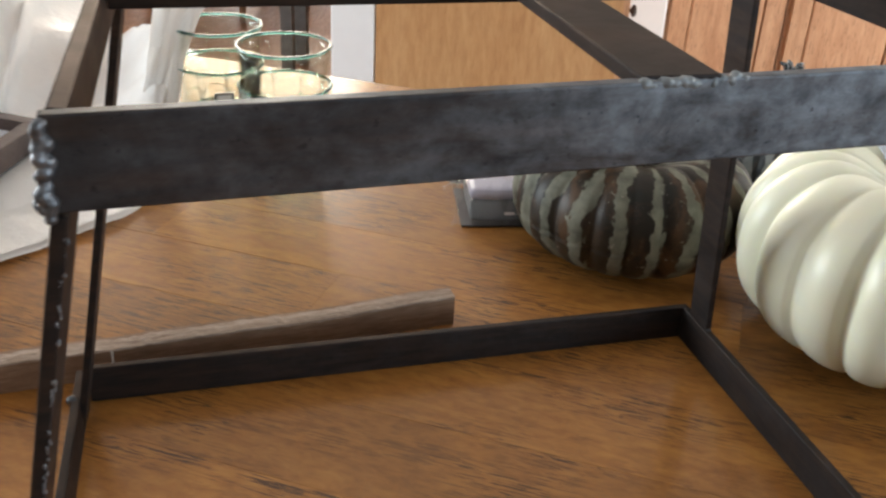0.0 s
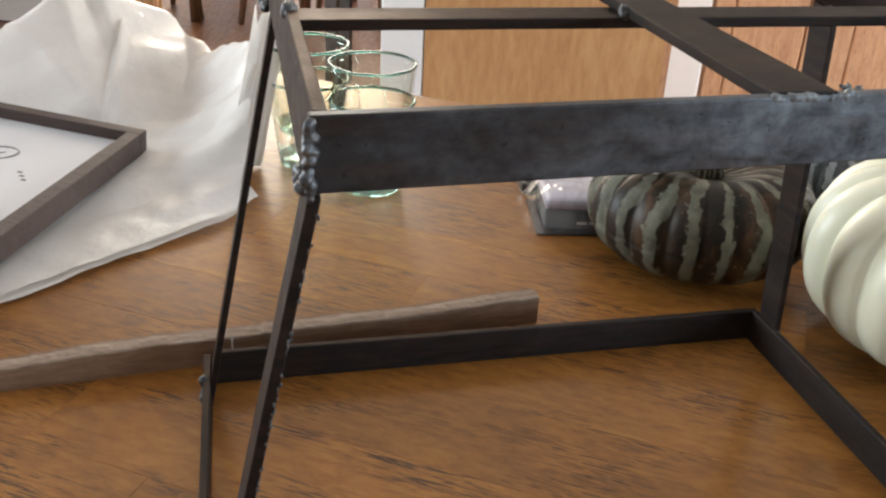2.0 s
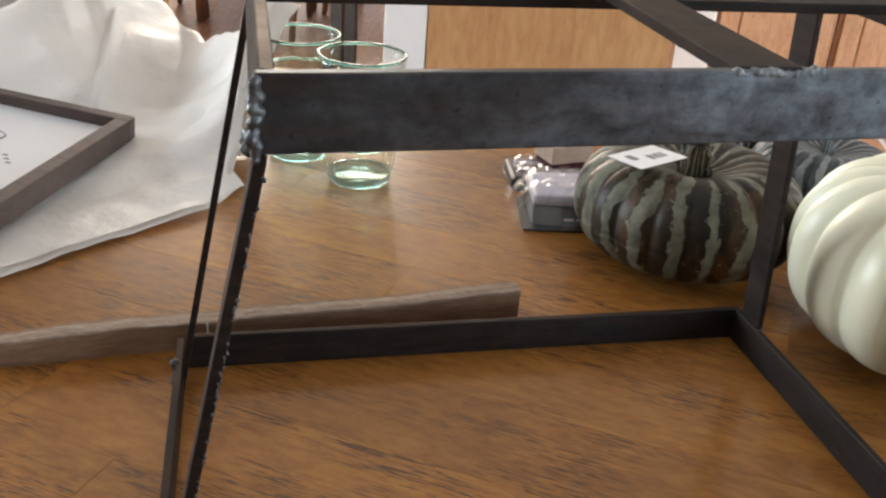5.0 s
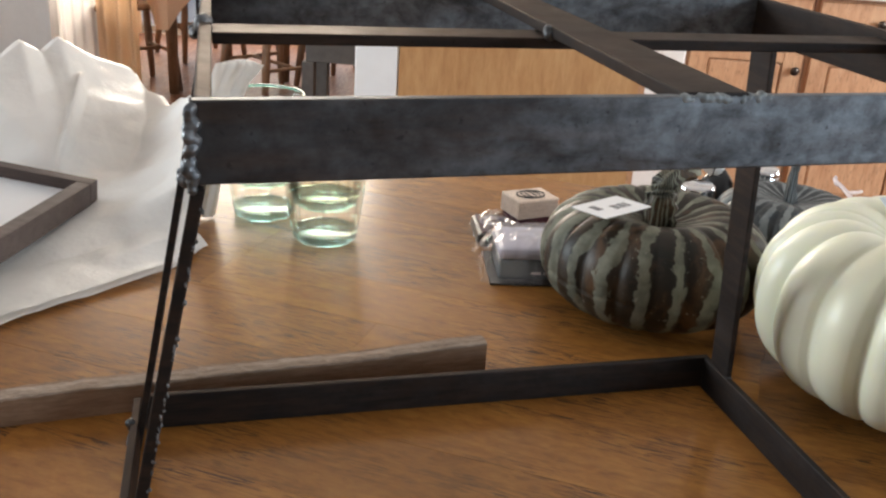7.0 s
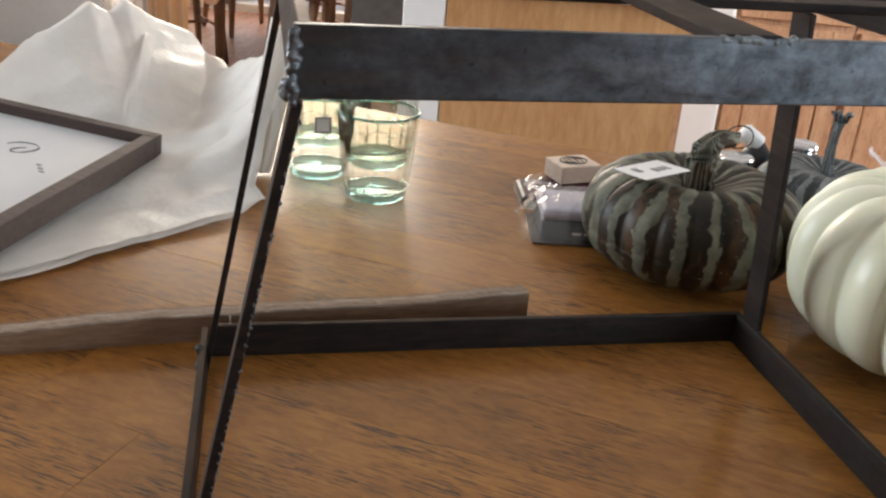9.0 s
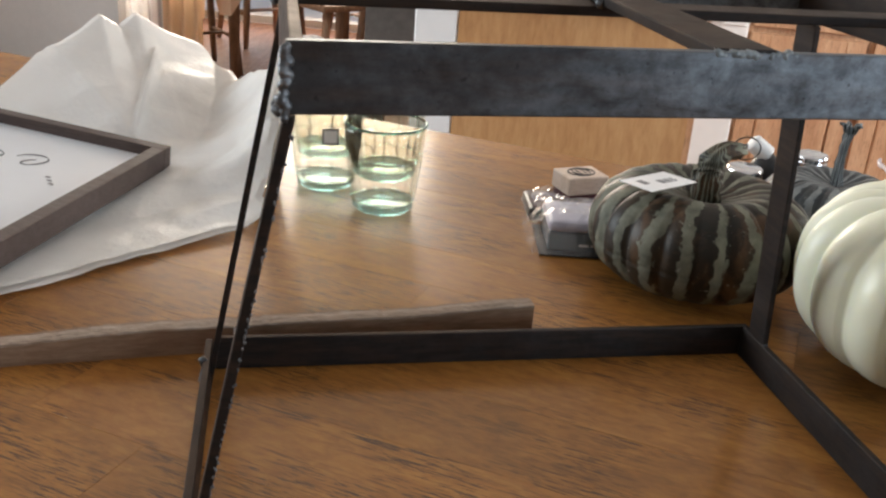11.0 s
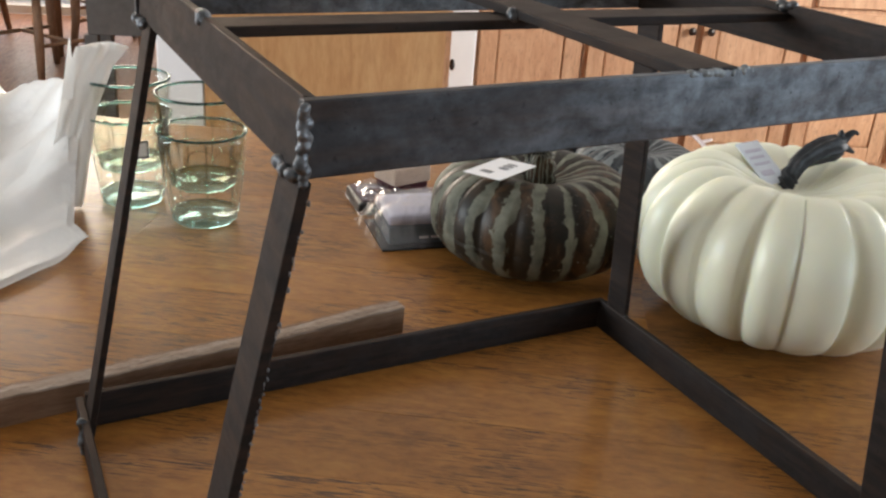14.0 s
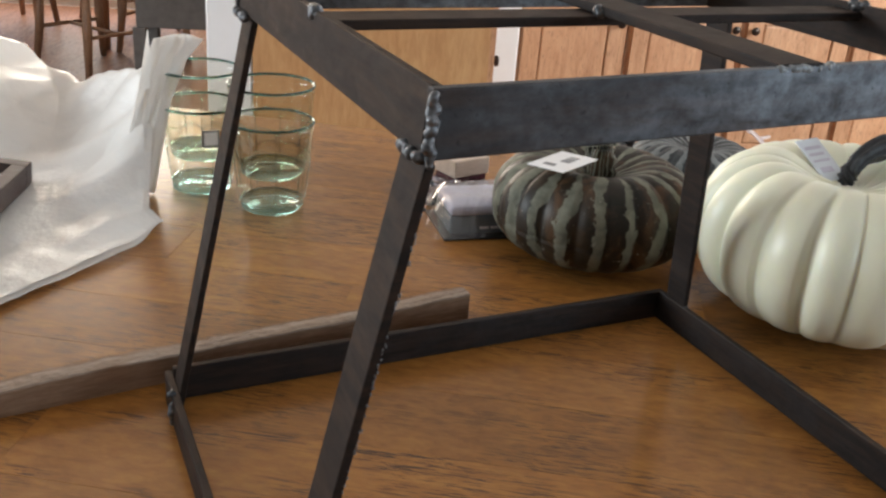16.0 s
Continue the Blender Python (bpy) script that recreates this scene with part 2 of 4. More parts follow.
def squash_material(name, tones, waxes, rusty):
    """Dark ribs with paler wax bands that run from pole to pole and break up."""
    k = Mat(name, 0.42).set("Specular IOR Level", 0.3)
    sep = k.n.new("ShaderNodeSeparateXYZ")
    k.link(k.co, sep.inputs[0])
    ang = k.n.new("ShaderNodeMath")
    ang.operation = "ARCTAN2"
    k.link(sep.outputs[1], ang.inputs[0])
    k.link(sep.outputs[0], ang.inputs[1])
    wob = k.noise(k.mapped((1, 1, 0.6)), 45.0, 4, 0.6)
    add = k.n.new("ShaderNodeMath")
    add.operation = "MULTIPLY_ADD"
    add.inputs[1].default_value = 0.34
    k.link(wob, add.inputs[0])
    k.link(ang.outputs[0], add.inputs[2])
    s = k.n.new("ShaderNodeMath")
    s.operation = "MULTIPLY"
    s.inputs[1].default_value = 20.0
    k.link(add.outputs[0], s.inputs[0])
    sn = k.n.new("ShaderNodeMath")
    sn.operation = "SINE"
    k.link(s.outputs[0], sn.inputs[0])
    half = k.n.new("ShaderNodeMath")
    half.operation = "MULTIPLY_ADD"
    half.inputs[1].default_value = half.inputs[2].default_value = 0.5
    k.link(sn.outputs[0], half.inputs[0])
    broken = k.noise(k.mapped((1, 1, 0.5)), 60.0, 5, 0.7)
    f = k.mix(0.56, half.outputs[0], broken)
    base = k.ramp(k.noise(k.mapped(), 30.0, 5), *zip((0.35, 0.55, 0.75), tones))
    wax = k.ramp(k.noise(k.mapped(), 80.0, 4), *zip((0.3, 0.7), waxes))
    rust = k.noise(k.mapped((1, 1, 0.7)), 38.0, 5, 0.65, 0.4)
    base = k.mix(k.ramp(rust, (0.50, g(0)), (0.62, g(0.75))), base, rusty)
    c = k.mix(k.ramp(f, (0.555, g(0)), (0.60, g(1))), base, wax)
    speck = k.noise(k.mapped(), 190.0, 4, 0.7)
    c = k.mix(k.ramp(speck, (0.64, g(0)), (0.70, g(0.55))), c, (0.34, 0.34, 0.29))
    k.colour(c)
    k.bump(k.mix(0.5, broken, wob), 0.5, 0.0012)
    k.rough(k.ramp(f, (0.5, g(0.46)), (0.62, g(0.65))))
    return k.m


def film_material(name, edge, rough, passing, gloss=(1.0, 1.0, 1.0), sheen=0.03):
    """A thin clear wall or film: see-through, with sharp gloss."""
    k = Mat(name, 0.1)
    gl, tr, mx, fr = (k.n.new(n) for n in ("ShaderNodeBsdfGlossy", "ShaderNodeBsdfTransparent", "ShaderNodeMixShader", "ShaderNodeLayerWeight"))
    gl.inputs["Roughness"].default_value, gl.inputs["Color"].default_value = rough, (*gloss, 1)
    fr.inputs["Blend"].default_value = 0.5
    amount = k.ramp(fr.outputs["Facing"], (0.0, g(sheen)), (0.55, g(sheen * 2)), (0.85, g(edge * 0.45)), (1.0, g(edge)))
    tr.inputs[0].default_value = (*passing, 1)
    k.link(amount, mx.inputs[0])
    k.link(tr.outputs[0], mx.inputs[1])
    k.link(gl.outputs[0], mx.inputs[2])
    k.link(mx.outputs[0], k.n["Material Output"].inputs[0])
    return k.m


def cloth_material(name, colour, through_colour, amount):
    k = Mat(name, 0.9)
    weave = k.noise(k.mapped(), 90.0, 3)
    k.colour(k.ramp(weave, (0.35, tuple(c * 0.92 for c in colour)), (0.65, colour)))
    tr, mx = k.n.new("ShaderNodeBsdfTranslucent"), k.n.new("ShaderNodeMixShader")
    tr.inputs[0].default_value = (*through_colour, 1)
    mx.inputs[0].default_value = amount
    k.link(k.b.outputs[0], mx.inputs[1])
    k.link(tr.outputs[0], mx.inputs[2])
    k.link(mx.outputs[0], k.n["Material Output"].inputs[0])
    return k.m


M_CURTAIN = cloth_material("tan_curtain", (0.80, 0.60, 0.42), (0.96, 0.70, 0.44), 0.70)
M_LACE = cloth_material("white_lace", (0.88, 0.87, 0.85), (0.98, 0.96, 0.95), 0.82)
M_CLOTH = cloth_material("peach_tablecloth", (0.74, 0.52, 0.36), (0.80, 0.52, 0.34), 0.3)
M_PAPER = paper_material()
M_GLASS = film_material("green_recycled_glass", 0.50, 0.03, (0.966, 0.962, 0.935), (0.62, 0.72, 0.69))
M_GLASS_THICK = glass_material("thick_green_glass", (0.40, 0.62, 0.62), 0.62, 0.02, 1.45, (0.71, 0.845, 0.838))
M_GLASS_RIM = glass_material("green_glass_rim", (0.055, 0.135, 0.125), 0.20, 0.0, 1.45, (0.40, 0.56, 0.52))
M_FILM = film_material("clear_plastic_film", 0.85, 0.14, (0.97, 0.97, 0.98), (1.0, 1.0, 1.0), 0.09)
M_SQUASH = squash_material("striped_squash", ((0.008, 0.007, 0.004), (0.020, 0.014, 0.008), (0.050, 0.031, 0.015)), ((0.085, 0.088, 0.066), (0.215, 0.220, 0.170)), (0.085, 0.042, 0.017))
M_SLATE = squash_material("slate_squash", ((0.020, 0.024, 0.028), (0.035, 0.042, 0.048), (0.06, 0.068, 0.074)), ((0.13, 0.145, 0.15), (0.26, 0.28, 0.28)), (0.045, 0.050, 0.052))
M_PUMPKIN = plain("cream_white_pumpkin", (0.76, 0.765, 0.605), 0.38, 0, 0.04, 25, 0.05)
M_PUMPKIN.node_tree.nodes["Principled BSDF"].inputs["Subsurface Weight"].default_value = 0.28
M_PUMPKIN.node_tree.nodes["Principled BSDF"].inputs["Subsurface Radius"].default_value = (0.01, 0.008, 0.004)


# ---- building helpers ----
def part(name, bm, material, parent=None, label="", smooth=False):
    me = bpy.data.meshes.new(name)
    bm.normal_update()
    bm.to_mesh(me)
    bm.free()
    me.materials.append(material)
    if smooth:
        me.polygons.foreach_set("use_smooth", [True] * len(me.polygons))
    ob = new(name, me)
    if parent is not None:
        ob.parent = parent
    if label:
        ob["label"] = label
    return ob


def empty(name, m, label, category, group="", kind=""):
    ob = new(name)
    ob.empty_display_size = 0.02
    ob.matrix_world = m
    return tagged(ob, label, category, group, kind)


def add_box(bm, x0, x1, y0, y1, z0, z1, bevel=0.0, segments=1):
    r = bmesh.ops.create_cube(bm, size=1)
    bmesh.ops.transform(bm, matrix=Matrix.Translation(((x0 + x1) / 2, (y0 + y1) / 2, (z0 + z1) / 2)) @ Matrix.Diagonal((x1 - x0, y1 - y0, z1 - z0, 1)), verts=r["verts"])
    if bevel:
        es = list({e for v in r["verts"] for e in v.link_edges})
        bmesh.ops.bevel(bm, geom=es, offset=bevel, segments=segments, affect="EDGES", profile=0.5)
    return bm


def box(x0, x1, y0, y1, z0, z1, bevel=0.0, segments=1):
    return add_box(bmesh.new(), x0, x1, y0, y1, z0, z1, bevel, segments)


def bar(p0, p1, side, w, t, bevel=0.0006):
    """A flat bar from p0 to p1: t thick along side, w wide across it."""
    p0, p1, side = Vector(p0), Vector(p1), Vector(side)
    d = p1 - p0
    z = d.normalized()
    x = (side - side.dot(z) * z).normalized()
    y = z.cross(x)
    bm = box(-t / 2, t / 2, -w / 2, w / 2, 0, d.length, bevel, 2)
    m = Matrix((x, y, z)).transposed().to_4x4()
    m.translation = p0
    bmesh.ops.transform(bm, matrix=m, verts=bm.verts)
    return bm


def lathe(profile, seg=48, squash=None):
    """A body turned round z from (radius, height) pairs."""
    bm = bmesh.new()
    rings = []
    for r, z in profile:
        if r <= 1e-6:
            rings.append([bm.verts.new((0, 0, z))])
        else:
            ring = []
            for i in range(seg):
                a = 2 * math.pi * i / seg
                k = squash(a, r, z) if squash else 1.0
                ring.append(bm.verts.new((r * k * math.cos(a), r * k * math.sin(a), z)))
            rings.append(ring)
    for a, b in zip(rings, rings[1:]):
        for i in range(seg):
            j = (i + 1) % seg
            if len(a) == 1 and len(b) > 1:
                bm.faces.new((a[0], b[j], b[i]))
            elif len(b) == 1 and len(a) > 1:
                bm.faces.new((a[i], a[j], b[0]))
            elif len(a) > 1:
                bm.faces.new((a[i], a[j], b[j], b[i]))
    bmesh.ops.remove_doubles(bm, verts=bm.verts, dist=1e-6)
    bmesh.ops.recalc_face_normals(bm, faces=bm.faces)
    return bm


def tube(points, radii, seg=10, cap=True):
    """A round tube along points with a radius at each."""
    bm = bmesh.new()
    pts = [Vector(p) for p in points]
    rings, ref = [], Vector((0.3, 0.2, 0.93))
    for i, p in enumerate(pts):
        d = (pts[min(i + 1, len(pts) - 1)] - pts[max(i - 1, 0)]).normalized()
        x = (ref - ref.dot(d) * d).normalized()
        y = d.cross(x)
        r = radii[i] if isinstance(radii, (list, tuple)) else radii
        rings.append([bm.verts.new(p + r * (math.cos(2 * math.pi * k / seg) * x + math.sin(2 * math.pi * k / seg) * y)) for k in range(seg)])
    for a, b in zip(rings, rings[1:]):
        for k in range(seg):
            bm.faces.new((a[k], a[(k + 1) % seg], b[(k + 1) % seg], b[k]))
    if cap:
        bm.faces.new(rings[0][::-1])
        bm.faces.new(rings[-1])
    bmesh.ops.recalc_face_normals(bm, faces=bm.faces)
    return bm


def moved(bm, m):
    bmesh.ops.transform(bm, matrix=m, verts=bm.verts)
    return bm


# ---- the room ----
def wall(name, x0, x1, y0, y1, z0, z1, material=M_WALL, openings=(), along="x"):
    """A wall with rectangular holes (a0, a1, z0, z1) cut through it."""
    bm = bmesh.new()
    lo, hi = (x0, x1) if along == "x" else (y0, y1)
    cuts = sorted({lo, hi, *[o[0] for o in openings], *[o[1] for o in openings]})
    for a, b in zip(cuts, cuts[1:]):
        mid = (a + b) / 2
        holes = [o for o in openings if o[0] < mid < o[1]]
        spans = [(z0, z1)] if not holes else [(z0, holes[0][2]), (holes[0][3], z1)]
        for c, d in spans:
            if d - c > 1e-4:
                if along == "x":
                    add_box(bm, a, b, y0, y1, c, d)
                else:
                    add_box(bm, x0, x1, a, b, c, d)
    return tagged(part(name, bm, material), "", "", "", "structure")


CEIL = 2.2
tagged(part("floor", box(-3.2, 3.4, -2.6, 6.6, FLOOR - 0.06, FLOOR - 0.004), M_FLOOR), kind="structure")
tagged(part("ceiling", box(-3.3, 3.5, -2.7, 6.7, CEIL, CEIL + 0.1), M_CEIL), kind="structure")
wall("wall_north", -3.2, 3.4, 6.6, 6.72, FLOOR, CEIL, M_WALL, [(-3.05, -0.93, -0.85, 2.12)])
wall("wall_south", -3.2, 3.4, -2.72, -2.6, FLOOR, CEIL, M_WALL)
wall("wall_west", -3.32, -3.2, -2.72, 6.72, FLOOR, CEIL, M_WALL, [(0.3, 2.3, -0.1, 1.3)], "y")
# the hole at y 0.9 to 2.5 is invented for the cabinet fill
wall("wall_east", 3.4, 3.52, -2.72, 6.72, FLOOR, CEIL, M_WALL, [(-2.05, -0.65, 0.05, 1.15), (0.9, 2.5, 0.15, 1.35)], "y")
tagged(part("ground", box(-40, 40, -40, 60, FLOOR - 0.3, FLOOR - 0.15), M_OUTSIDE), kind="structure")

# ---- table ----
TABLE = pose(-0.09, 1.098, 0, 0, 0, -14)
table = empty("kitchen_table", TABLE, "varnished honey-brown wooden table with a planked top", "table")
TX0, TX1, TY0, TY1 = -0.95, 0.95, -1.5, 0.0
part("table_core", box(TX0 + 0.004, TX1 - 0.004, TY0 + 0.004, TY1 - 0.004, -0.034, -0.006), M_TABLE, table)
for lx in (TX0 + 0.12, TX1 - 0.12):
    for ly in (TY0 + 0.12, TY1 - 0.12):
        part("leg", box(lx - 0.04, lx + 0.04, ly - 0.04, ly + 0.04, FLOOR, -0.034, 0.004), M_TABLE, table)
for ly in (TY0 + 0.1, TY1 - 0.12):
    part("apron", box(TX0 + 0.16, TX1 - 0.16, ly, ly + 0.022, -0.12, -0.034, 0.002), M_TABLE, table)

# ---- welded steel stand ----
O = Vector((-0.019, 0.275, 0))
AX = Vector((math.cos(radians(19)), math.sin(radians(19)), 0))
AY = Vector((-AX.y, AX.x, 0))
UP = Vector((0, 0, 1))


def F(u, v, z):
    return O + u * AX + v * AY + z * UP


stand = empty("steel_stand", pose(0, 0, 0), "welded stand of dark mill-scaled flat steel bar, splayed legs", "metal stand")
T, H = 0.0042, 0.0212
TOP, R0, R1, FV0, FV1, BV = 0.2493, 0.0080, 0.304, 0.0095, 0.0225, 0.2455
zc = TOP - H / 2
part("front_rail", bar(F(R0, FV0 + T / 2, zc), F(R1, FV1 + T / 2, zc), AY, H, T), M_STEEL, stand, "blotchy blue-grey flat steel bar")
part("back_rail", bar(F(R0 + 0.002, BV, zc), F(R1, BV, zc), AY, H, T), M_STEEL, stand)
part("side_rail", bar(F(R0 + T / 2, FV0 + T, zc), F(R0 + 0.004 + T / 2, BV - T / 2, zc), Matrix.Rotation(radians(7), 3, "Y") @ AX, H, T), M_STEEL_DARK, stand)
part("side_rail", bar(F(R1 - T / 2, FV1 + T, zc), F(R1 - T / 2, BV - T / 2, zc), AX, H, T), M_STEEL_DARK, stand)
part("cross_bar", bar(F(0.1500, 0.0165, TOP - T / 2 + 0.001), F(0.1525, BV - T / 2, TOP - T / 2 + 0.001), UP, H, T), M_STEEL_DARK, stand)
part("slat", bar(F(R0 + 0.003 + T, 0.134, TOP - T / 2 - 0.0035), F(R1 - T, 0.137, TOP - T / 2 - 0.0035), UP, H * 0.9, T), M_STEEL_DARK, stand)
LEGS = {"FL": ((R0 + T / 2, 0.021, TOP - H - 0.001), (-0.036, 0.031, 0.0)), "BL": ((R0 + 0.004 + T / 2, 0.232, TOP - H - 0.001), (-0.029, 0.246, 0.0)),
        "FR": ((R1 - T / 2, 0.036, TOP - H - 0.001), (0.3165, 0.018, 0.0)), "BR": ((R1 - T / 2, 0.232, TOP - H - 0.001), (0.324, 0.246, 0.0))}
for key, (p, q) in LEGS.items():
    twist = Matrix.Rotation(radians(-4 if key[1] == "L" else 0), 3, "Z")
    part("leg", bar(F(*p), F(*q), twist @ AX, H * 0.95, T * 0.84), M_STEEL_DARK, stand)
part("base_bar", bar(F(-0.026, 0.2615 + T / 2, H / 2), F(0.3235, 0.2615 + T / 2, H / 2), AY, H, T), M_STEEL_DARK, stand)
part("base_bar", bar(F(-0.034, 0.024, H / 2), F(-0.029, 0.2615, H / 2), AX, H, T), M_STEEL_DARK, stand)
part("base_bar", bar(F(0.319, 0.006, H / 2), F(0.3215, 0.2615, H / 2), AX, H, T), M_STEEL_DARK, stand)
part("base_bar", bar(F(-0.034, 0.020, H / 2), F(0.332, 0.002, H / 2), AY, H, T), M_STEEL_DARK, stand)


def spatter(key, seed, count):
    """Fine bright beads of weld along a leg's front edge."""
    rnd, (p, q) = random.Random(seed), LEGS[key]
    p, q = F(*p), F(*q)
    z = (q - p).normalized()
    side = Matrix.Rotation(radians(-4), 3, "Z") @ AX
    x = (side - side.dot(z) * z).normalized()
    y = x.cross(z)
    y = -y if y.dot(AY) > 0 else y
    bm = bmesh.new()
    for _ in range(count):
        c = p + (q - p) * rnd.uniform(0.02, 0.97) + y * (H * 0.475) + x * rnd.uniform(T / 4, T / 2)
        m = Matrix.Translation(c) @ Matrix.Diagonal((1, 1, rnd.uniform(1.0, 2.6), 1))
        bmesh.ops.create_icosphere(bm, subdivisions=1, radius=rnd.uniform(0.0002, 0.00048), matrix=m)
    part("weld_spatter", bm, M_SPATTER, stand, "fine bright weld spatter", True)


spatter("FL", 3, 150)


def weld(p0, p1, r, n, seed):
    """A lumpy bead of overlapping blobs from p0 to p1."""
    rnd = random.Random(seed)
    bm = bmesh.new()
    p0, p1 = Vector(p0), Vector(p1)
    for i in range(n):
        c = p0.lerp(p1, (i + 0.5) / n) + Vector((rnd.uniform(-1, 1), rnd.uniform(-1, 1), rnd.uniform(-1, 1))) * r * 0.45
        rr = r * rnd.uniform(0.7, 1.25)
        q = bmesh.ops.create_icosphere(bm, subdivisions=2, radius=rr)
        bmesh.ops.transform(bm, matrix=Matrix.Translation(c), verts=q["verts"])
    return bm


WELDS = [((R0, FV0, TOP - 0.001), (R0, FV0, TOP - H - 0.001), 0.0019, 9), ((R0 - 0.001, FV0 + 0.002, TOP - H), (R0 - 0.002, FV0 + 0.018, TOP - H), 0.0021, 7),
         ((0.138, 0.0163, TOP - 0.0008), (0.168, 0.0177, TOP - 0.0008), 0.0014, 22), ((0.1405, 0.1255, TOP - 0.001), (0.1405, 0.129, TOP - 0.002), 0.0024, 3),
         ((R0 + 0.005, 0.125, TOP - 0.001), (R0 + 0.005, 0.133, TOP - 0.001), 0.0026, 4), ((R1 - 0.003, 0.127, TOP - 0.001), (R1 - 0.003, 0.135, TOP - 0.001), 0.0026, 4),
         ((R0 + 0.006, BV - 0.003, TOP - 0.001), (R0 + 0.006, BV - 0.003, TOP - H), 0.0024, 7), ((R1, FV1, TOP), (R1, FV1, TOP - H), 0.0019, 9),
         ((-0.031, 0.236, 0.002), (-0.031, 0.236, 0.022), 0.0024, 7), ((0.322, 0.232, 0.004), (0.322, 0.236, 0.021), 0.0020, 6), ((R0 + 0.001, 0.222, TOP - H), (R0 + 0.001, 0.241, TOP - H), 0.0022, 6)]
for i, (a, b, r, n) in enumerate(WELDS):
    bead = part("weld_bead", weld(F(*a), F(*b), r * 0.92, n * 2, i), M_WELD_PALE if a[0] > 0.13 and r < 0.0015 else M_WELD, stand, "lumpy bright weld bead", True)
    fuse = bead.modifiers.new("fuse", "REMESH")
    fuse.mode, fuse.voxel_size, fuse.use_smooth_shade = "VOXEL", min(0.0005, r * 0.3), True


# ---- wooden stick on the table ----
def stick():
    rnd = random.Random(4)
    root = empty("wooden_stick", pose(0.058, 0.6205, 0, 0, 0, 24.2 + 180), "rough brown wooden stick with a splintered top edge, lying flat", "wood offcut")
    n, L, Hs, D = 110, 0.37, 0.0200, 0.012
    low, top = bmesh.new(), bmesh.new()
    rows = []
    for i in range(n + 1):
        x = L * i / n
        h = Hs * (1 - 0.22 * max(0, (x - 0.28) / 0.09)) + rnd.uniform(-0.00025, 0.00025) + 0.0022 * noise.noise(Vector((x * 16, 1.3, 0))) + 0.0005 * noise.noise(Vector((x * 75, 5.1, 0)))
        rows.append([low.verts.new((x, y, z)) for y, z in ((0, 0), (0, h - 0.002), (-D, h - 0.0015), (-D, 0))])
    for a, b in zip(rows, rows[1:]):
        for k in range(4):
            low.faces.new((a[k], a[(k + 1) % 4], b[(k + 1) % 4], b[k]))
    low.faces.new(rows[0])
    low.faces.new(rows[-1][::-1])
    bmesh.ops.recalc_face_normals(low, faces=low.faces)
    rows2 = []
    for r in rows:
        j = [rnd.uniform(0.0, 0.0007) for _ in range(5)]
        x, h1, h2 = r[1].co.x, r[1].co.z, r[2].co.z
        rows2.append([top.verts.new(c) for c in ((x, 0.0004, h1 - 0.001), (x, 0.0003, h1 + j[0]), (x, -D * 0.35, h1 + 0.0008 + j[1]), (x, -D * 0.7, h2 + j[2]), (x, -D - 0.0003, h2 - 0.001))])
    for a, b in zip(rows2, rows2[1:]):
        for k in range(4):
            top.faces.new((a[k], a[k + 1], b[k + 1], b[k]))
    bmesh.ops.recalc_face_normals(top, faces=top.faces)
    part("stick_body", low, M_PLANK, root)
    part("splintered_edge", top, M_PLANK_RAW, root, "pale splintered wood")
    part("paint_mark", box(0.2005, 0.2015, 0.0, 0.0006, 0.002, 0.017), M_WHITE, root, "thin white paint mark")


stick()


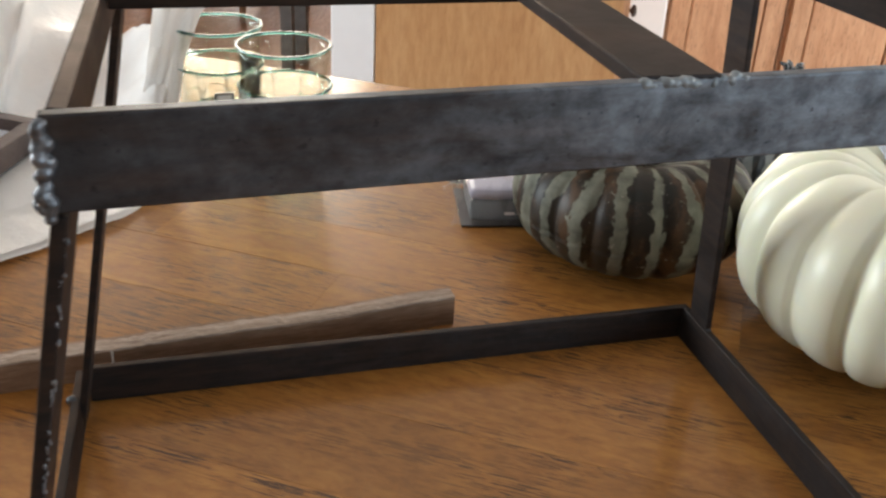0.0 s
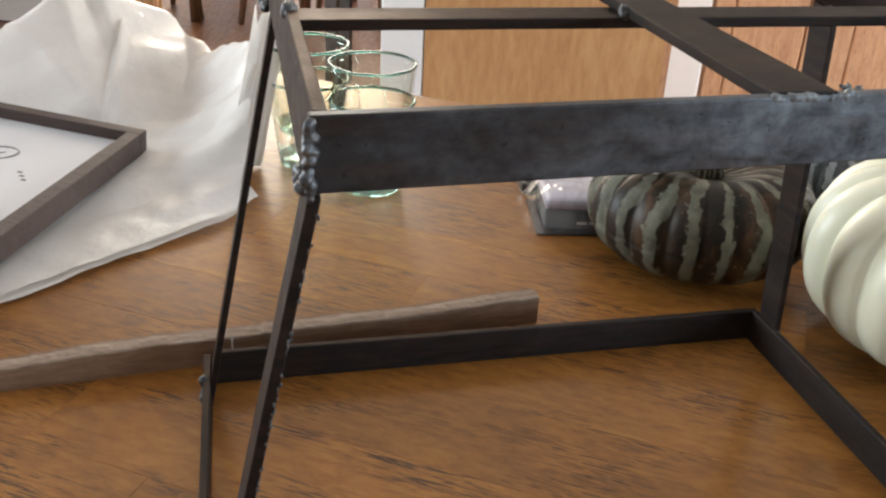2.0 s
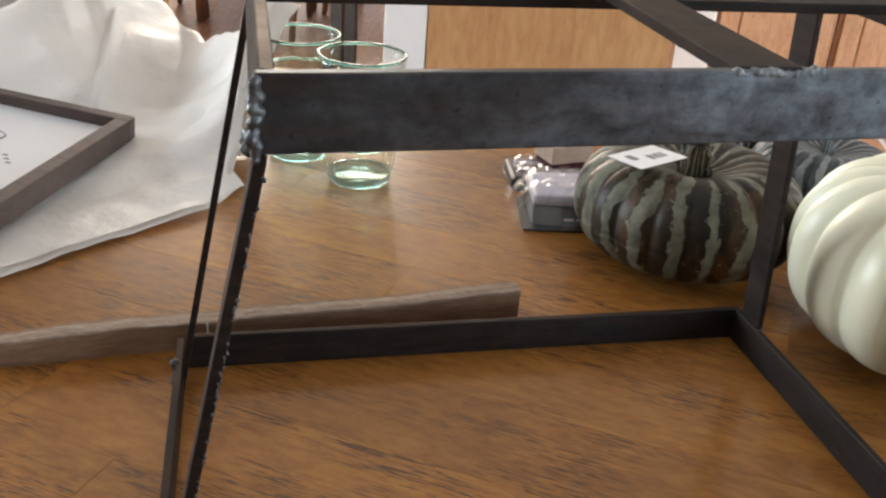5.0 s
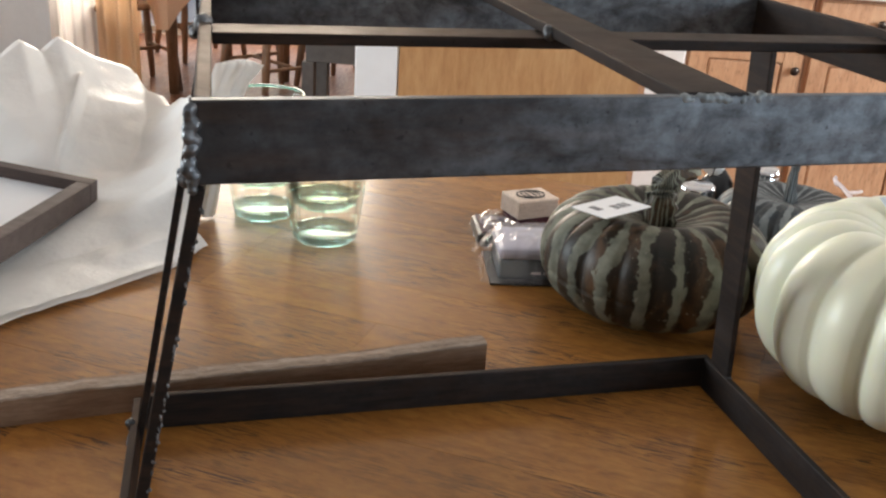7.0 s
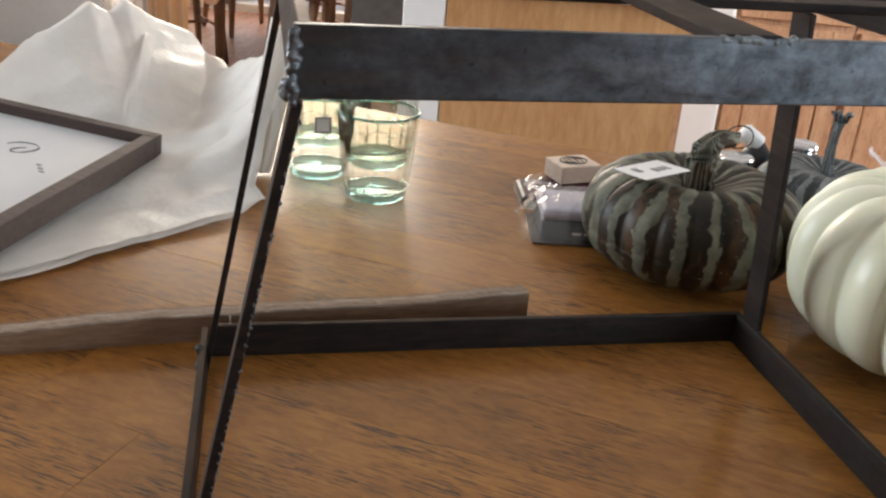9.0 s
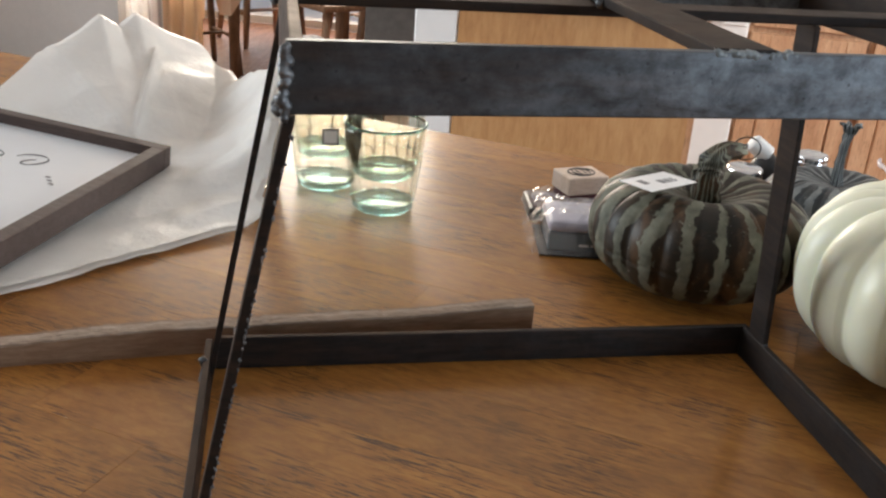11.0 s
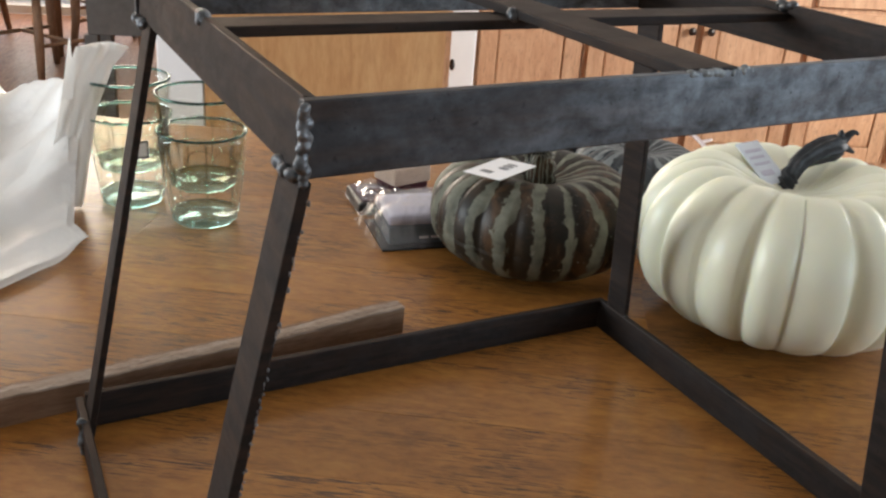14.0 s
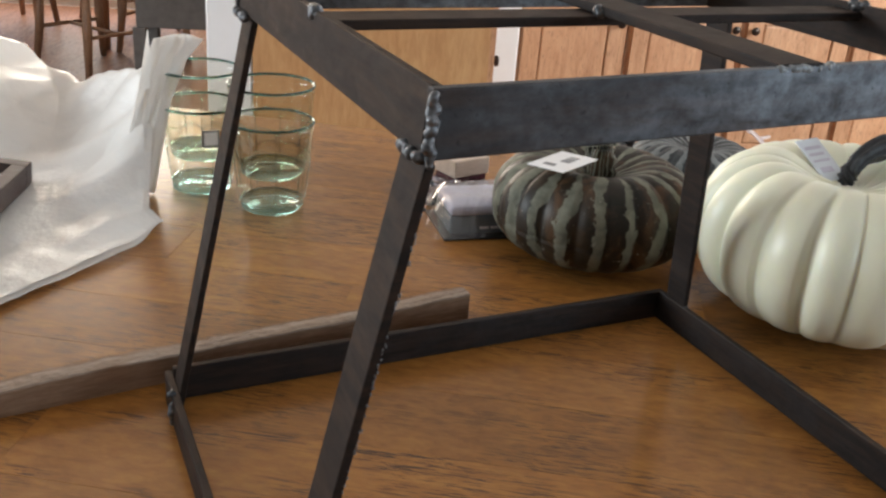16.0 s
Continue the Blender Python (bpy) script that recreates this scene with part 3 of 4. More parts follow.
# ---- glasses ----
def tumbler(root, z0):
    """A faceted tumbler: nine flat panels with arched tops below a plain round lip."""
    rb, rt, up = 0.0270, 0.0375, Matrix.Translation((0, 0, z0))
    heights = (0.0085, 0.018, 0.030, 0.038, 0.042, 0.0445, 0.047, 0.0495, 0.052, 0.055, 0.060, 0.066, 0.072, 0.0775)
    radius = lambda z: rb + 0.0012 + (rt - rb - 0.0020) * ((z - 0.0085) / 0.069) ** 0.85

    def facet(a, r, z):
        phi = ((a * 9 / (2 * math.pi)) % 1.0) * 2 - 1
        arch = 0.0405 + 0.0095 * math.sqrt(max(0.0, 1 - phi * phi))
        flat = math.cos(math.pi / 9) / math.cos(phi * math.pi / 9)
        return 1 - 0.62 * (1 - flat) * max(0.0, min(1.0, (arch - z) / 0.002))

    out = [(radius(z), z) for z in heights]
    inn = [(radius(z) - (0.0021 if z < 0.05 else 0.0016), z) for z in reversed(heights)]
    body = part("tumbler", moved(lathe(out + inn + [out[0]], 108, facet), up), M_GLASS, root, "", True)
    slab = [(0.0, 0.0016), (rb - 0.009, 0.0014), (rb - 0.006, 0.0), (rb - 0.002, 0.0), (rb + 0.0004, 0.0022), (rb + 0.0011, 0.0083), (rb - 0.001, 0.0084), (rb - 0.005, 0.0064), (0.0, 0.0058)]
    part("glass_base", moved(lathe(slab, 108, facet), up), M_GLASS_THICK, body, "thick teal glass base", True)
    edges = bmesh.new()
    for n in range(9):
        pts = []
        for i in range(25):
            phi = -1 + 2 * i / 24
            z = 0.0405 + 0.0095 * math.sqrt(max(0.0, 1 - phi * phi))
            a = (n + (phi + 1) / 2) * 2 * math.pi / 9
            r = radius(z) * facet(a, radius(z), z - 0.001) + 0.0001
            pts.append((r * math.cos(a), r * math.sin(a), z))
        a = n * 2 * math.pi / 9
        pts = [(radius(z) * math.cos(a), radius(z) * math.sin(a), z) for z in (0.010, 0.02, 0.03, 0.038)] + pts
        me = bpy.data.meshes.new("ridge")
        one = tube(pts, 0.00035, 6)
        one.to_mesh(me)
        one.free()
        edges.from_mesh(me)
        bpy.data.meshes.remove(me)
    part("facet_edges", moved(edges, up), M_GLASS_THICK, body, "fine teal facet edges", True)
    ring = [(rt - 0.0015 + 0.00135 * math.cos(t), 0.0788 + 0.00125 * math.sin(t)) for t in [i * math.pi / 5 for i in range(11)]]
    part("glass_rim", moved(lathe(ring, 72, None), up), M_GLASS_RIM, body, "teal rolled rim", True)


def glass_stack(x, y, turn, sticker):
    root = empty("glass_stack", pose(x, y, 0, 0, 0, turn), "two nested pale green recycled-glass tumblers", "drinking glasses", "stacked glasses on the table")
    tumbler(root, 0.0)
    tumbler(root, 0.0315)
    if sticker:
        s = part("sticker", box(-0.0075, 0.0075, -0.0372, -0.0368, 0.049, 0.064), M_GREYINK, root, "small grey square sticker")
        s.matrix_basis = pose(0, 0, 0, 0, 0, sticker)
        s2 = part("sticker_label", box(-0.0058, 0.0058, -0.0376, -0.0373, 0.0507, 0.0623), M_CARD, root)
        s2.matrix_basis = pose(0, 0, 0, 0, 0, sticker)


glass_stack(-0.092, 0.827, 0, 0)
glass_stack(-0.158, 0.873, 15, 6)


# ---- pumpkins ----
def pumpkin(r, h, ribs, depth, dimple, seg=220, rings=48, seed=0, soft=0.55, seam=0.0):
    rnd = random.Random(seed)
    amp = [rnd.uniform(0.6, 1.25) for _ in range(ribs)]
    shift = [rnd.uniform(-0.16, 0.16) for _ in range(ribs)]
    shift.append(shift[0])
    bm = bmesh.new()
    rows = []
    for j in range(rings + 1):
        th = math.pi * j / rings
        row = []
        for i in range(seg):
            a = 2 * math.pi * i / seg
            k = ribs * a / (2 * math.pi)
            k0 = int(k) % ribs
            lo, hi = shift[k0], 1 + shift[k0 + 1]
            c = abs(math.sin(math.pi * max(0.0, min(1.0, (k - int(k) - lo) / (hi - lo)))))
            near = amp[k0] if k - int(k) < 0.5 else amp[(k0 + 1) % ribs]
            groove = depth * (1 - c ** soft) * near * max(0.0, math.sin(th)) ** 0.6
            rr = r * (max(0.0, math.sin(th)) ** 0.72) * (1 - groove) * (1 - (seam if j == rings * 13 // 24 else 0.0))
            dz = dimple * math.exp(-((math.sin(th) / 0.32) ** 2))
            z = h / 2 + (h / 2) * math.copysign(abs(math.cos(th)) ** 0.85, math.cos(th))
            z += (-dz if th < math.pi / 2 else dz * 0.35)
            z -= 0.35 * groove * h * max(0, math.cos(th))
            row.append(bm.verts.new((rr * math.cos(a), rr * math.sin(a), z)))
        rows.append(row)
    for a, b in zip(rows, rows[1:]):
        for i in range(seg):
            j = (i + 1) % seg
            bm.faces.new((a[i], b[i], b[j], a[j]))
    bmesh.ops.remove_doubles(bm, verts=bm.verts, dist=1e-5)
    bmesh.ops.recalc_face_normals(bm, faces=bm.faces)
    return bm


def stem(points, radii, ridges=6, twist=3.0, material=M_STEM, parent=None, label=""):
    bm = tube(points, radii, 24)
    pts = [Vector(p) for p in points]
    for i, v in enumerate(bm.verts):
        k = i // 24
        if k < len(pts):
            d = v.co - pts[k]
            d = d * (1 + 0.35 * noise.noise(v.co * 160))
            v.co = pts[k] + d * (1 + 0.22 * math.cos(ridges * 2 * math.pi * (i % 24) / 24 + twist * k / len(pts)))
    return part("stem", bm, material, parent, label, True)


def curve_pts(a, b, c, n=14):
    a, b, c = Vector(a), Vector(b), Vector(c)
    return [((1 - t) ** 2) * a + 2 * t * (1 - t) * b + t * t * c for t in [i / (n - 1) for i in range(n)]]


squash = empty("striped_squash", pose(0.175, 0.742, 0, 0, 0, 10), "brown and grey-green striped artificial squash with a price tag", "pumpkin")
part("squash_body", pumpkin(0.0845, 0.088, 20, 0.05, 0.018, 220, 96, 2, 0.55, 0.012), M_SQUASH, squash, "", True)
stem(curve_pts((0, 0, 0.066), (-0.007, 0.0, 0.112), (0.028, 0.012, 0.106)), [0.0125 - 0.00055 * i for i in range(14)], 5, 4.0, M_SQUASH, squash, "twisted grey-green stem")
part("wire_ring", tube([(0.030 + 0.011 * math.cos(a), 0.012, 0.108 + 0.009 * math.sin(a)) for a in [i * 2 * math.pi / 20 for i in range(21)]], 0.0006, 6), M_KNOB, squash, "thin dark wire loop", True)

white_pumpkin = empty("white_pumpkin", pose(0.334, 0.636, 0, 0, 0, 0), "large cream-white ribbed artificial pumpkin with a dark stem", "pumpkin")
part("pumpkin_body", pumpkin(0.1075, 0.1265, 19, 0.078, 0.026, 304, 60, 5, 0.70), M_PUMPKIN, white_pumpkin, "", True)
stem(curve_pts((0.000, 0.010, 0.085), (-0.010, 0.016, 0.122), (0.042, 0.026, 0.129)), [0.0082, 0.0074, 0.0068, 0.0064, 0.0062, 0.0060, 0.0060, 0.0062, 0.0064, 0.0068, 0.0074, 0.0080, 0.0085, 0.0070], 6, 2.0, M_STEM, white_pumpkin, "curved charcoal stem")

for k, (dx, dz, bend) in enumerate(((-0.002, 0.009, 0.003), (0.007, 0.008, 0.005), (0.006, -0.005, 0.002))):
    part("stem_hook", tube(curve_pts((0.041, 0.026, 0.129), (0.041 + dx, 0.026, 0.129 + dz + bend), (0.043 + dx * 1.3, 0.026 - 0.002 * k, 0.129 + dz)), [0.0040 - 0.00022 * i for i in range(14)], 8), M_STEM, white_pumpkin, "ragged dark stem end", True)
for k, (a, b, c) in enumerate((((-0.026, 0.088, 0.099), (-0.030, 0.104, 0.106), (-0.036, 0.116, 0.110)), ((-0.030, 0.104, 0.105), (-0.024, 0.110, 0.103), (-0.017, 0.112, 0.1045)), ((-0.034, 0.113, 0.107), (-0.037, 0.117, 0.110), (-0.035, 0.119, 0.112)))):
    part("tag_fastener", tube(curve_pts(a, b, c, 8), [0.0013, 0.0015, 0.0017, 0.0017, 0.0016, 0.0015, 0.0014, 0.0012], 6), M_FASTENER, white_pumpkin, "pinkish white plastic tag fastener", True)

grey_pumpkin = empty("grey_pumpkin", pose(0.305, 0.865, 0, 0, 0, 25), "dark blue-grey striped artificial pumpkin with an upright stem", "pumpkin")
part("pumpkin_body", pumpkin(0.064, 0.066, 18, 0.06, 0.010, seed=9), M_SLATE, grey_pumpkin, "", True)
stem(curve_pts((0, 0, 0.048), (-0.006, 0.0, 0.08), (0.000, 0.0, 0.108)), [0.0085, 0.0064, 0.0050, 0.0044, 0.0040, 0.0037, 0.0035, 0.0034, 0.0034, 0.0034, 0.0035, 0.0038, 0.0042, 0.0048], 5, 5.0, M_SLATE, grey_pumpkin, "twisted dark stem with a flared tip")
for k in range(5):
    a0 = k * 1.25
    part("stem_tip", tube([(0.003 * math.cos(a0), 0.003 * math.sin(a0), 0.104), (0.006 * math.cos(a0), 0.006 * math.sin(a0), 0.110), (0.010 * math.cos(a0), 0.010 * math.sin(a0), 0.111)], [0.0026, 0.0022, 0.0010], 8), M_SLATE, grey_pumpkin, "", True)


# ---- tags ----
def tag(m, w, h, material, label, bars, ink=M_GREYINK):
    root = empty("price_tag", m, label, "price tag")
    part("card", box(-w / 2, w / 2, -h / 2, h / 2, 0, 0.0006), material, root)
    for x0, x1, y0, y1 in bars:
        part("printed_bar", box(x0 * w, x1 * w, y0 * h, y1 * h, 0.0006, 0.0008), ink, root)


tag(pose(0.1355, 0.7085, 0.0895, -5, -3, 39), 0.043, 0.035, M_CARD, "white card price tag lying on the striped squash", [(-0.02, 0.08, -0.2, 0.05), (0.12, 0.2, -0.2, 0.05), (0.24, 0.30, -0.2, 0.05), (-0.32, -0.2, -0.05, 0.25)])

# ---- ink pads and stamp ----
pads = empty("ink_pad_pack", pose(0.0865, 0.796, 0, 0, 0, 9), "grey ink pad box in a clear plastic bag", "ink pad")
part("pad_box", box(-0.030, 0.045, -0.026, 0.026, 0.002, 0.0184, 0.002, 2), M_PAD, pads)
part("pad_lid", box(-0.031, 0.046, -0.027, 0.027, 0.0185, 0.0285, 0.004, 2), M_PADTOP, pads, "pale lavender-grey lid")
part("backing_card", box(-0.037, 0.05, -0.034, 0.034, 0.0004, 0.0018), M_BLACK, pads)
part("printed_bar", box(-0.004, 0.004, -0.0268, -0.0262, 0.007, 0.009), M_CARD, pads)
part("printed_bar", box(0.006, 0.014, -0.0268, -0.0262, 0.007, 0.009), M_CARD, pads)

pad2 = empty("ink_pad", pose(0.076, 0.868, 0, 0, 0, 11), "dark flat ink pad case with a plastic wrap", "ink pad")
part("pad_case", box(-0.041, 0.035, -0.026, 0.026, 0.0, 0.012, 0.003, 2), M_BLACK, pad2)
part("pad_label", box(-0.037, 0.030, -0.022, 0.022, 0.0121, 0.0132), M_PLUM, pad2, "dark plum printed label")
for rr in (0.006, 0.0095, 0.013):
    part("printed_line", tube([(-0.022 + rr * math.cos(a), 0.004 + 0.8 * rr * math.sin(a), 0.0135) for a in [i * 2 * math.pi / 24 for i in range(20)]], 0.0006, 5), M_PADTOP, pad2, "pale printed swirl")
stamp = empty("rubber_stamp", pose(0.083, 0.880, 0.0142, 0, 0, 31), "pale wooden rubber stamp block with a round printed motif", "rubber stamp")
part("rubber", box(-0.019, 0.019, -0.015, 0.015, 0.0, 0.006, 0.001), M_MAROON, stamp, "maroon rubber and foam base")
part("block", box(-0.0205, 0.0205, -0.0165, 0.0165, 0.006, 0.023, 0.0015, 2), M_STAMPWOOD, stamp)
for k, (rx, ry) in enumerate(((0.013, 0.0105), (0.008, 0.0105), (0.003, 0.0105))):
    part("printed_line", moved(tube([(rx * math.cos(a), ry * math.sin(a), 0.0232) for a in [i * 2 * math.pi / 28 for i in range(29)]], 0.0007, 5), Matrix.Identity(4)), M_INK, stamp, "black printed oval")


def film_bag(root, x0, x1, y0, y1, h, seed):
    """A crumpled clear plastic bag round a box."""
    bm = bmesh.new()
    n, rows = 26, []
    for j in range(15):
        row = []
        for i in range(n):
            fx, fy = i / (n - 1), j / 14
            x, y = x0 + (x1 - x0) * fx, y0 + (y1 - y0) * fy
            edge = min(1, 5 * min(fx, 1 - fx)) * min(1, 5 * min(fy, 1 - fy))
            z = 0.002 + h * edge ** 0.5 + 0.0034 * noise.noise(Vector((x * 90, y * 90, seed))) + 0.003 * abs(noise.noise(Vector((x * 220, y * 220, seed + 3))))
            row.append(bm.verts.new((x + 0.003 * noise.noise(Vector((x * 80, y * 80, 7))), y, max(z, 0.0012))))
        rows.append(row)
    for p, q in zip(rows, rows[1:]):
        for i in range(n - 1):
            bm.faces.new((p[i], p[i + 1], q[i + 1], q[i]))
    return part("plastic_bag", bm, M_FILM, root, "crumpled clear plastic bag")


film_bag(pads, -0.045, 0.051, -0.036, 0.036, 0.031, 1)
film_bag(pad2, -0.042, 0.036, -0.031, 0.031, 0.0155, 5)

# ---- small jars and a bottle behind the squashes ----
for jx, jy, jr, jh in ((0.232, 0.905, 0.016, 0.052), (0.303, 0.962, 0.015, 0.056)):
    jar = empty("small_jar", pose(jx, jy, 0), "small dark jar with a chrome screw lid", "jar", "jars behind the pumpkins")
    part("jar_body", lathe([(0, 0), (jr - 0.002, 0), (jr, 0.002), (jr, jh - 0.018), (jr - 0.002, jh - 0.014), (0, jh - 0.014)], 40), M_BLACK, jar, "", True)
    part("lid", lathe([(0, jh - 0.014), (jr + 0.001, jh - 0.014), (jr + 0.001, jh - 0.006), (jr + 0.0004, jh - 0.005), (jr + 0.001, jh - 0.004), (jr, jh), (jr - 0.002, jh + 0.001), (0, jh + 0.0005)], 40), M_CHROME, jar, "chrome screw lid", True)
bottle = empty("craft_bottle", pose(0.262, 0.962, 0), "small black bottle with a white ribbed cap", "bottle")
part("bottle_body", lathe([(0, 0), (0.014, 0), (0.015, 0.002), (0.015, 0.040), (0.006, 0.052), (0, 0.052)], 32), M_BLACK, bottle, "", True)
part("cap", moved(lathe([(0, 0)] + [(0.0085 + 0.0008 * (i % 2), 0.002 * i) for i in range(11)] + [(0.006, 0.022), (0, 0.0225)], 28), pose(0, 0, 0.050, 0, -55, 0)), M_WHITE, bottle, "white ribbed cap", True)


# ---- wrapping paper ----
PS, PE, PN = Vector((-0.193, 0.718)), Vector((0.573, 0.820)), Vector((-0.820, 0.573))


def step(a, b, x):
    t = max(0.0, min(1.0, (x - a) / (b - a)))
    return t * t * (3 - 2 * t)


def paper_edge(d):
    return 0.052 + 0.95 * min(max(0.0, d - 0.02), 0.095) + 0.30 * max(0.0, d - 0.115)


CREST = ((-0.60, 0.030), (-0.10, 0.050), (0.039, 0.080), (0.086, 0.106), (0.109, 0.090), (0.127, 0.104), (0.159, 0.083), (0.200, 0.060), (0.236, 0.034), (0.50, 0.025))


def crest(s):
    """Height of the sheet's rear edge: straight runs between a few folded corners."""
    for (s0, z0), (s1, z1) in zip(CREST, CREST[1:]):
        if s <= s1:
            return z0 + (z1 - z0) * (s - s0) / (s1 - s0)
    return CREST[-1][1]


def paper_base(s, d):
    start = 0.165 + 1.75 * max(0.0, 0.034 - s)
    t = max(0.0, min(1.0, (d - start + 0.02) / 0.22))
    q = s + 0.35 * (0.36 - d)
    broad = (crest(q - 0.035) + crest(q - 0.012) + crest(q + 0.012) + crest(q + 0.035)) / 4
    rear = (broad + (crest(q) - broad) * t ** 3) * t ** 1.2
    off = abs((s - 0.055) * 0.772 - (d - 0.2345) * 0.636)
    rear += 0.0075 * max(0.0, 1 - off / 0.0065) * step(0.195, 0.235, d) * (1 - step(0.315, 0.335, d))
    gap = paper_edge(d) - s
    fold = 0.096 * step(0.005, 0.125, d) * math.exp(-((max(0.0, gap) / 0.050) ** 1.25)) * (1 - 0.55 * step(0.13, 0.27, d))
    return max(rear, fold) + 0.3 * min(rear, fold)


prnd = random.Random(21)
CREASES = []
for wave, height, count in ((13.0, 0.0150, 5), (27.0, 0.0060, 6), (60.0, 0.0013, 6)):
    for _ in range(count):
        a0 = prnd.uniform(0, math.pi)
        CREASES.append((math.cos(a0) * wave, math.sin(a0) * wave, prnd.uniform(0, 9), height * prnd.uniform(0.6, 1.3) / math.sqrt(count), prnd.uniform(0, 50)))


def crumple(x, y):
    """Straight sharp folds in many directions, each only in places."""
    out = 0.0
    for cx, cy, ph, amp, seed in CREASES:
        t = cx * x + cy * y + ph + 0.5 * noise.noise(Vector((x * 7, y * 7, seed)))
        tri = abs((t % 2.0) - 1.0) * 2 - 1
        out += amp * tri * max(0.0, 0.30 + 1.4 * noise.noise(Vector((x * 5 + seed, y * 5, seed * 0.7))))
    return out


def paper_point(s, d):
    """The place of the sheet's point (s, d), crumpled along its own normal."""
    h, e = paper_base(s, d), 0.006
    gs, gd = (paper_base(s + e, d) - h) / e, (paper_base(s, d + e) - h) / e
    nv = Vector((-gs, -gd, 1)).normalized()
    k = crumple(s, d + 0.8 * h) * (0.34 + 1.0 * min(1.0, h / 0.05)) * (1 - 0.80 * step(0.16, 0.27, d))
    return s + nv.x * k, d + nv.y * k, h + nv.z * k + 0.0035


def sheet(parent, lift, inset, d1, seed):
    bm, rows, n, m = bmesh.new(), [], 260, 170
    for j in range(m + 1):
        row = []
        for i in range(n + 1):
            d = d1 * j / m
            s = -0.55 + (paper_edge(d) - inset + 0.55) * i / n
            front = (1 - j / m) ** 8
            d += front * (inset * 0.7 + 0.010 * noise.noise(Vector((s * 9, seed, 0))) + 0.012 * step(0.0, 0.05, s))
            right = (i / n) ** 12
            s += right * 0.010 * noise.noise(Vector((d * 16, seed, 3)))
            back = (j / m) ** 10
            s, d, z = paper_point(s, d)
            z += lift + back * 0.003 * noise.noise(Vector((s * 14, 5, seed)))
            p = PS + s * PE + d * PN
            row.append(bm.verts.new((p.x, p.y, max(z, 0.0006 + lift))))
        rows.append(row)
    for p, q in zip(rows, rows[1:]):
        for i in range(n):
            bm.faces.new((p[i], p[i + 1], q[i + 1], q[i]))
    return part("paper_sheet", bm, M_PAPER, parent, "", True)


paper = empty("wrapping_paper", pose(0, 0, 0), "crumpled white wrapping paper spread open on the table", "paper")
sheet(paper, 0.0, 0.0, 0.385, 1.0)
sheet(paper, 0.0030, 0.006, 0.375, 4.0)


FOLD_LEFT = ((0.0, -0.226), (0.06, -0.214), (0.107, -0.2025), (0.140, -0.1905))
FOLD_RIGHT = ((0.0, -0.197), (0.037, -0.189), (0.087, -0.1785), (0.124, -0.1635), (0.140, -0.1500))


def along(line, z):
    for (z0, x0), (z1, x1) in zip(line, line[1:]):
        if z <= z1:
            return x0 + (x1 - x0) * (z - z0) / (z1 - z0)
    return line[-1][1]


def upright_fold(parent, seed, back):
    """A stiff folded end of the paper that stands up and flares to a pointed flap."""
    bm, rows, nk = bmesh.new(), [], 24
    for j in range(45):
        f = j / 44
        row = []
        for i in range(nk + 1):
            k = i / nk
            top = 0.1375 + 0.006 * (1 - abs(k - 0.62) / 0.62) - 0.001 * k
            z = 0.002 + f * top
            x = along(FOLD_LEFT, z) * (1 - k) + along(FOLD_RIGHT, z) * k
            pleat = abs(((k * 2.6 + 0.25 * f + 0.1 * seed) % 1.0) - 0.5)
            y = 0.846 + back - 0.006 * pleat * (1 - 0.55 * f) + 0.004 * noise.noise(Vector((k * 4, f * 5, seed)))
            row.append(bm.verts.new((x, y, z)))
        rows.append(row)
    for p, q in zip(rows, rows[1:]):
        for i in range(nk):
            bm.faces.new((p[i], p[i + 1], q[i + 1], q[i]))
    part("folded_end", bm, M_PAPER, parent, "stiff upright paper fold", True)


upright_fold(paper, 0.4, 0.0)
upright_fold(paper, 1.7, 0.0045)
bm = bmesh.new()
sliver = [[bm.verts.new((-0.2035 + 0.0095 * f + k * 0.0085 * (1 - f ** 1.5), 0.8385 + 0.003 * k + 0.002 * f, 0.098 + 0.0495 * f)) for k in (0, 0.5, 1)] for f in [i / 12 for i in range(13)]]
for p, q in zip(sliver, sliver[1:]):
    for i in range(2):
        bm.faces.new((p[i], p[i + 1], q[i + 1], q[i]))
part("folded_tip", bm, M_PAPER, paper, "thin pointed paper corner", True)

# ---- framed print ----
# local x runs along the frame's back edge to the far end, local y towards the viewer's side
FA, FB = Vector((-0.06, -0.998, 0.0)).normalized(), Vector((-0.985, 0.06, 0.0)).normalized()
FB = (FB - FB.dot(FA) * FA).normalized()
FB = (FB + Vector((0, 0, 0.085))).normalized()
FN = FA.cross(FB).normalized()
if FN.z < 0:
    FN = -FN
m_art = Matrix((FB, FA, FN)).transposed().to_4x4()
m_art.translation = Vector((-0.296, 0.832, 0.0125))
art = empty("picture_frame", m_art, "dark brown wooden picture frame with white print, on crumpled paper", "picture frame")
LB, LA, RW, RD = 0.29, 0.34, 0.0125, 0.0205
for x0, x1, y0, y1 in ((0, LB, 0, RW), (0, LB, LA - RW, LA), (0, RW, RW, LA - RW), (LB - RW, LB, RW, LA - RW)):
    part("frame_rail", box(x0, x1, y0, y1, 0, RD, 0.0008, 2), M_FRAME, art)
part("print", box(RW - 0.001, LB - RW + 0.001, RW - 0.001, LA - RW + 0.001, 0.006, 0.0105), M_PRINT, art, "white printed sheet")


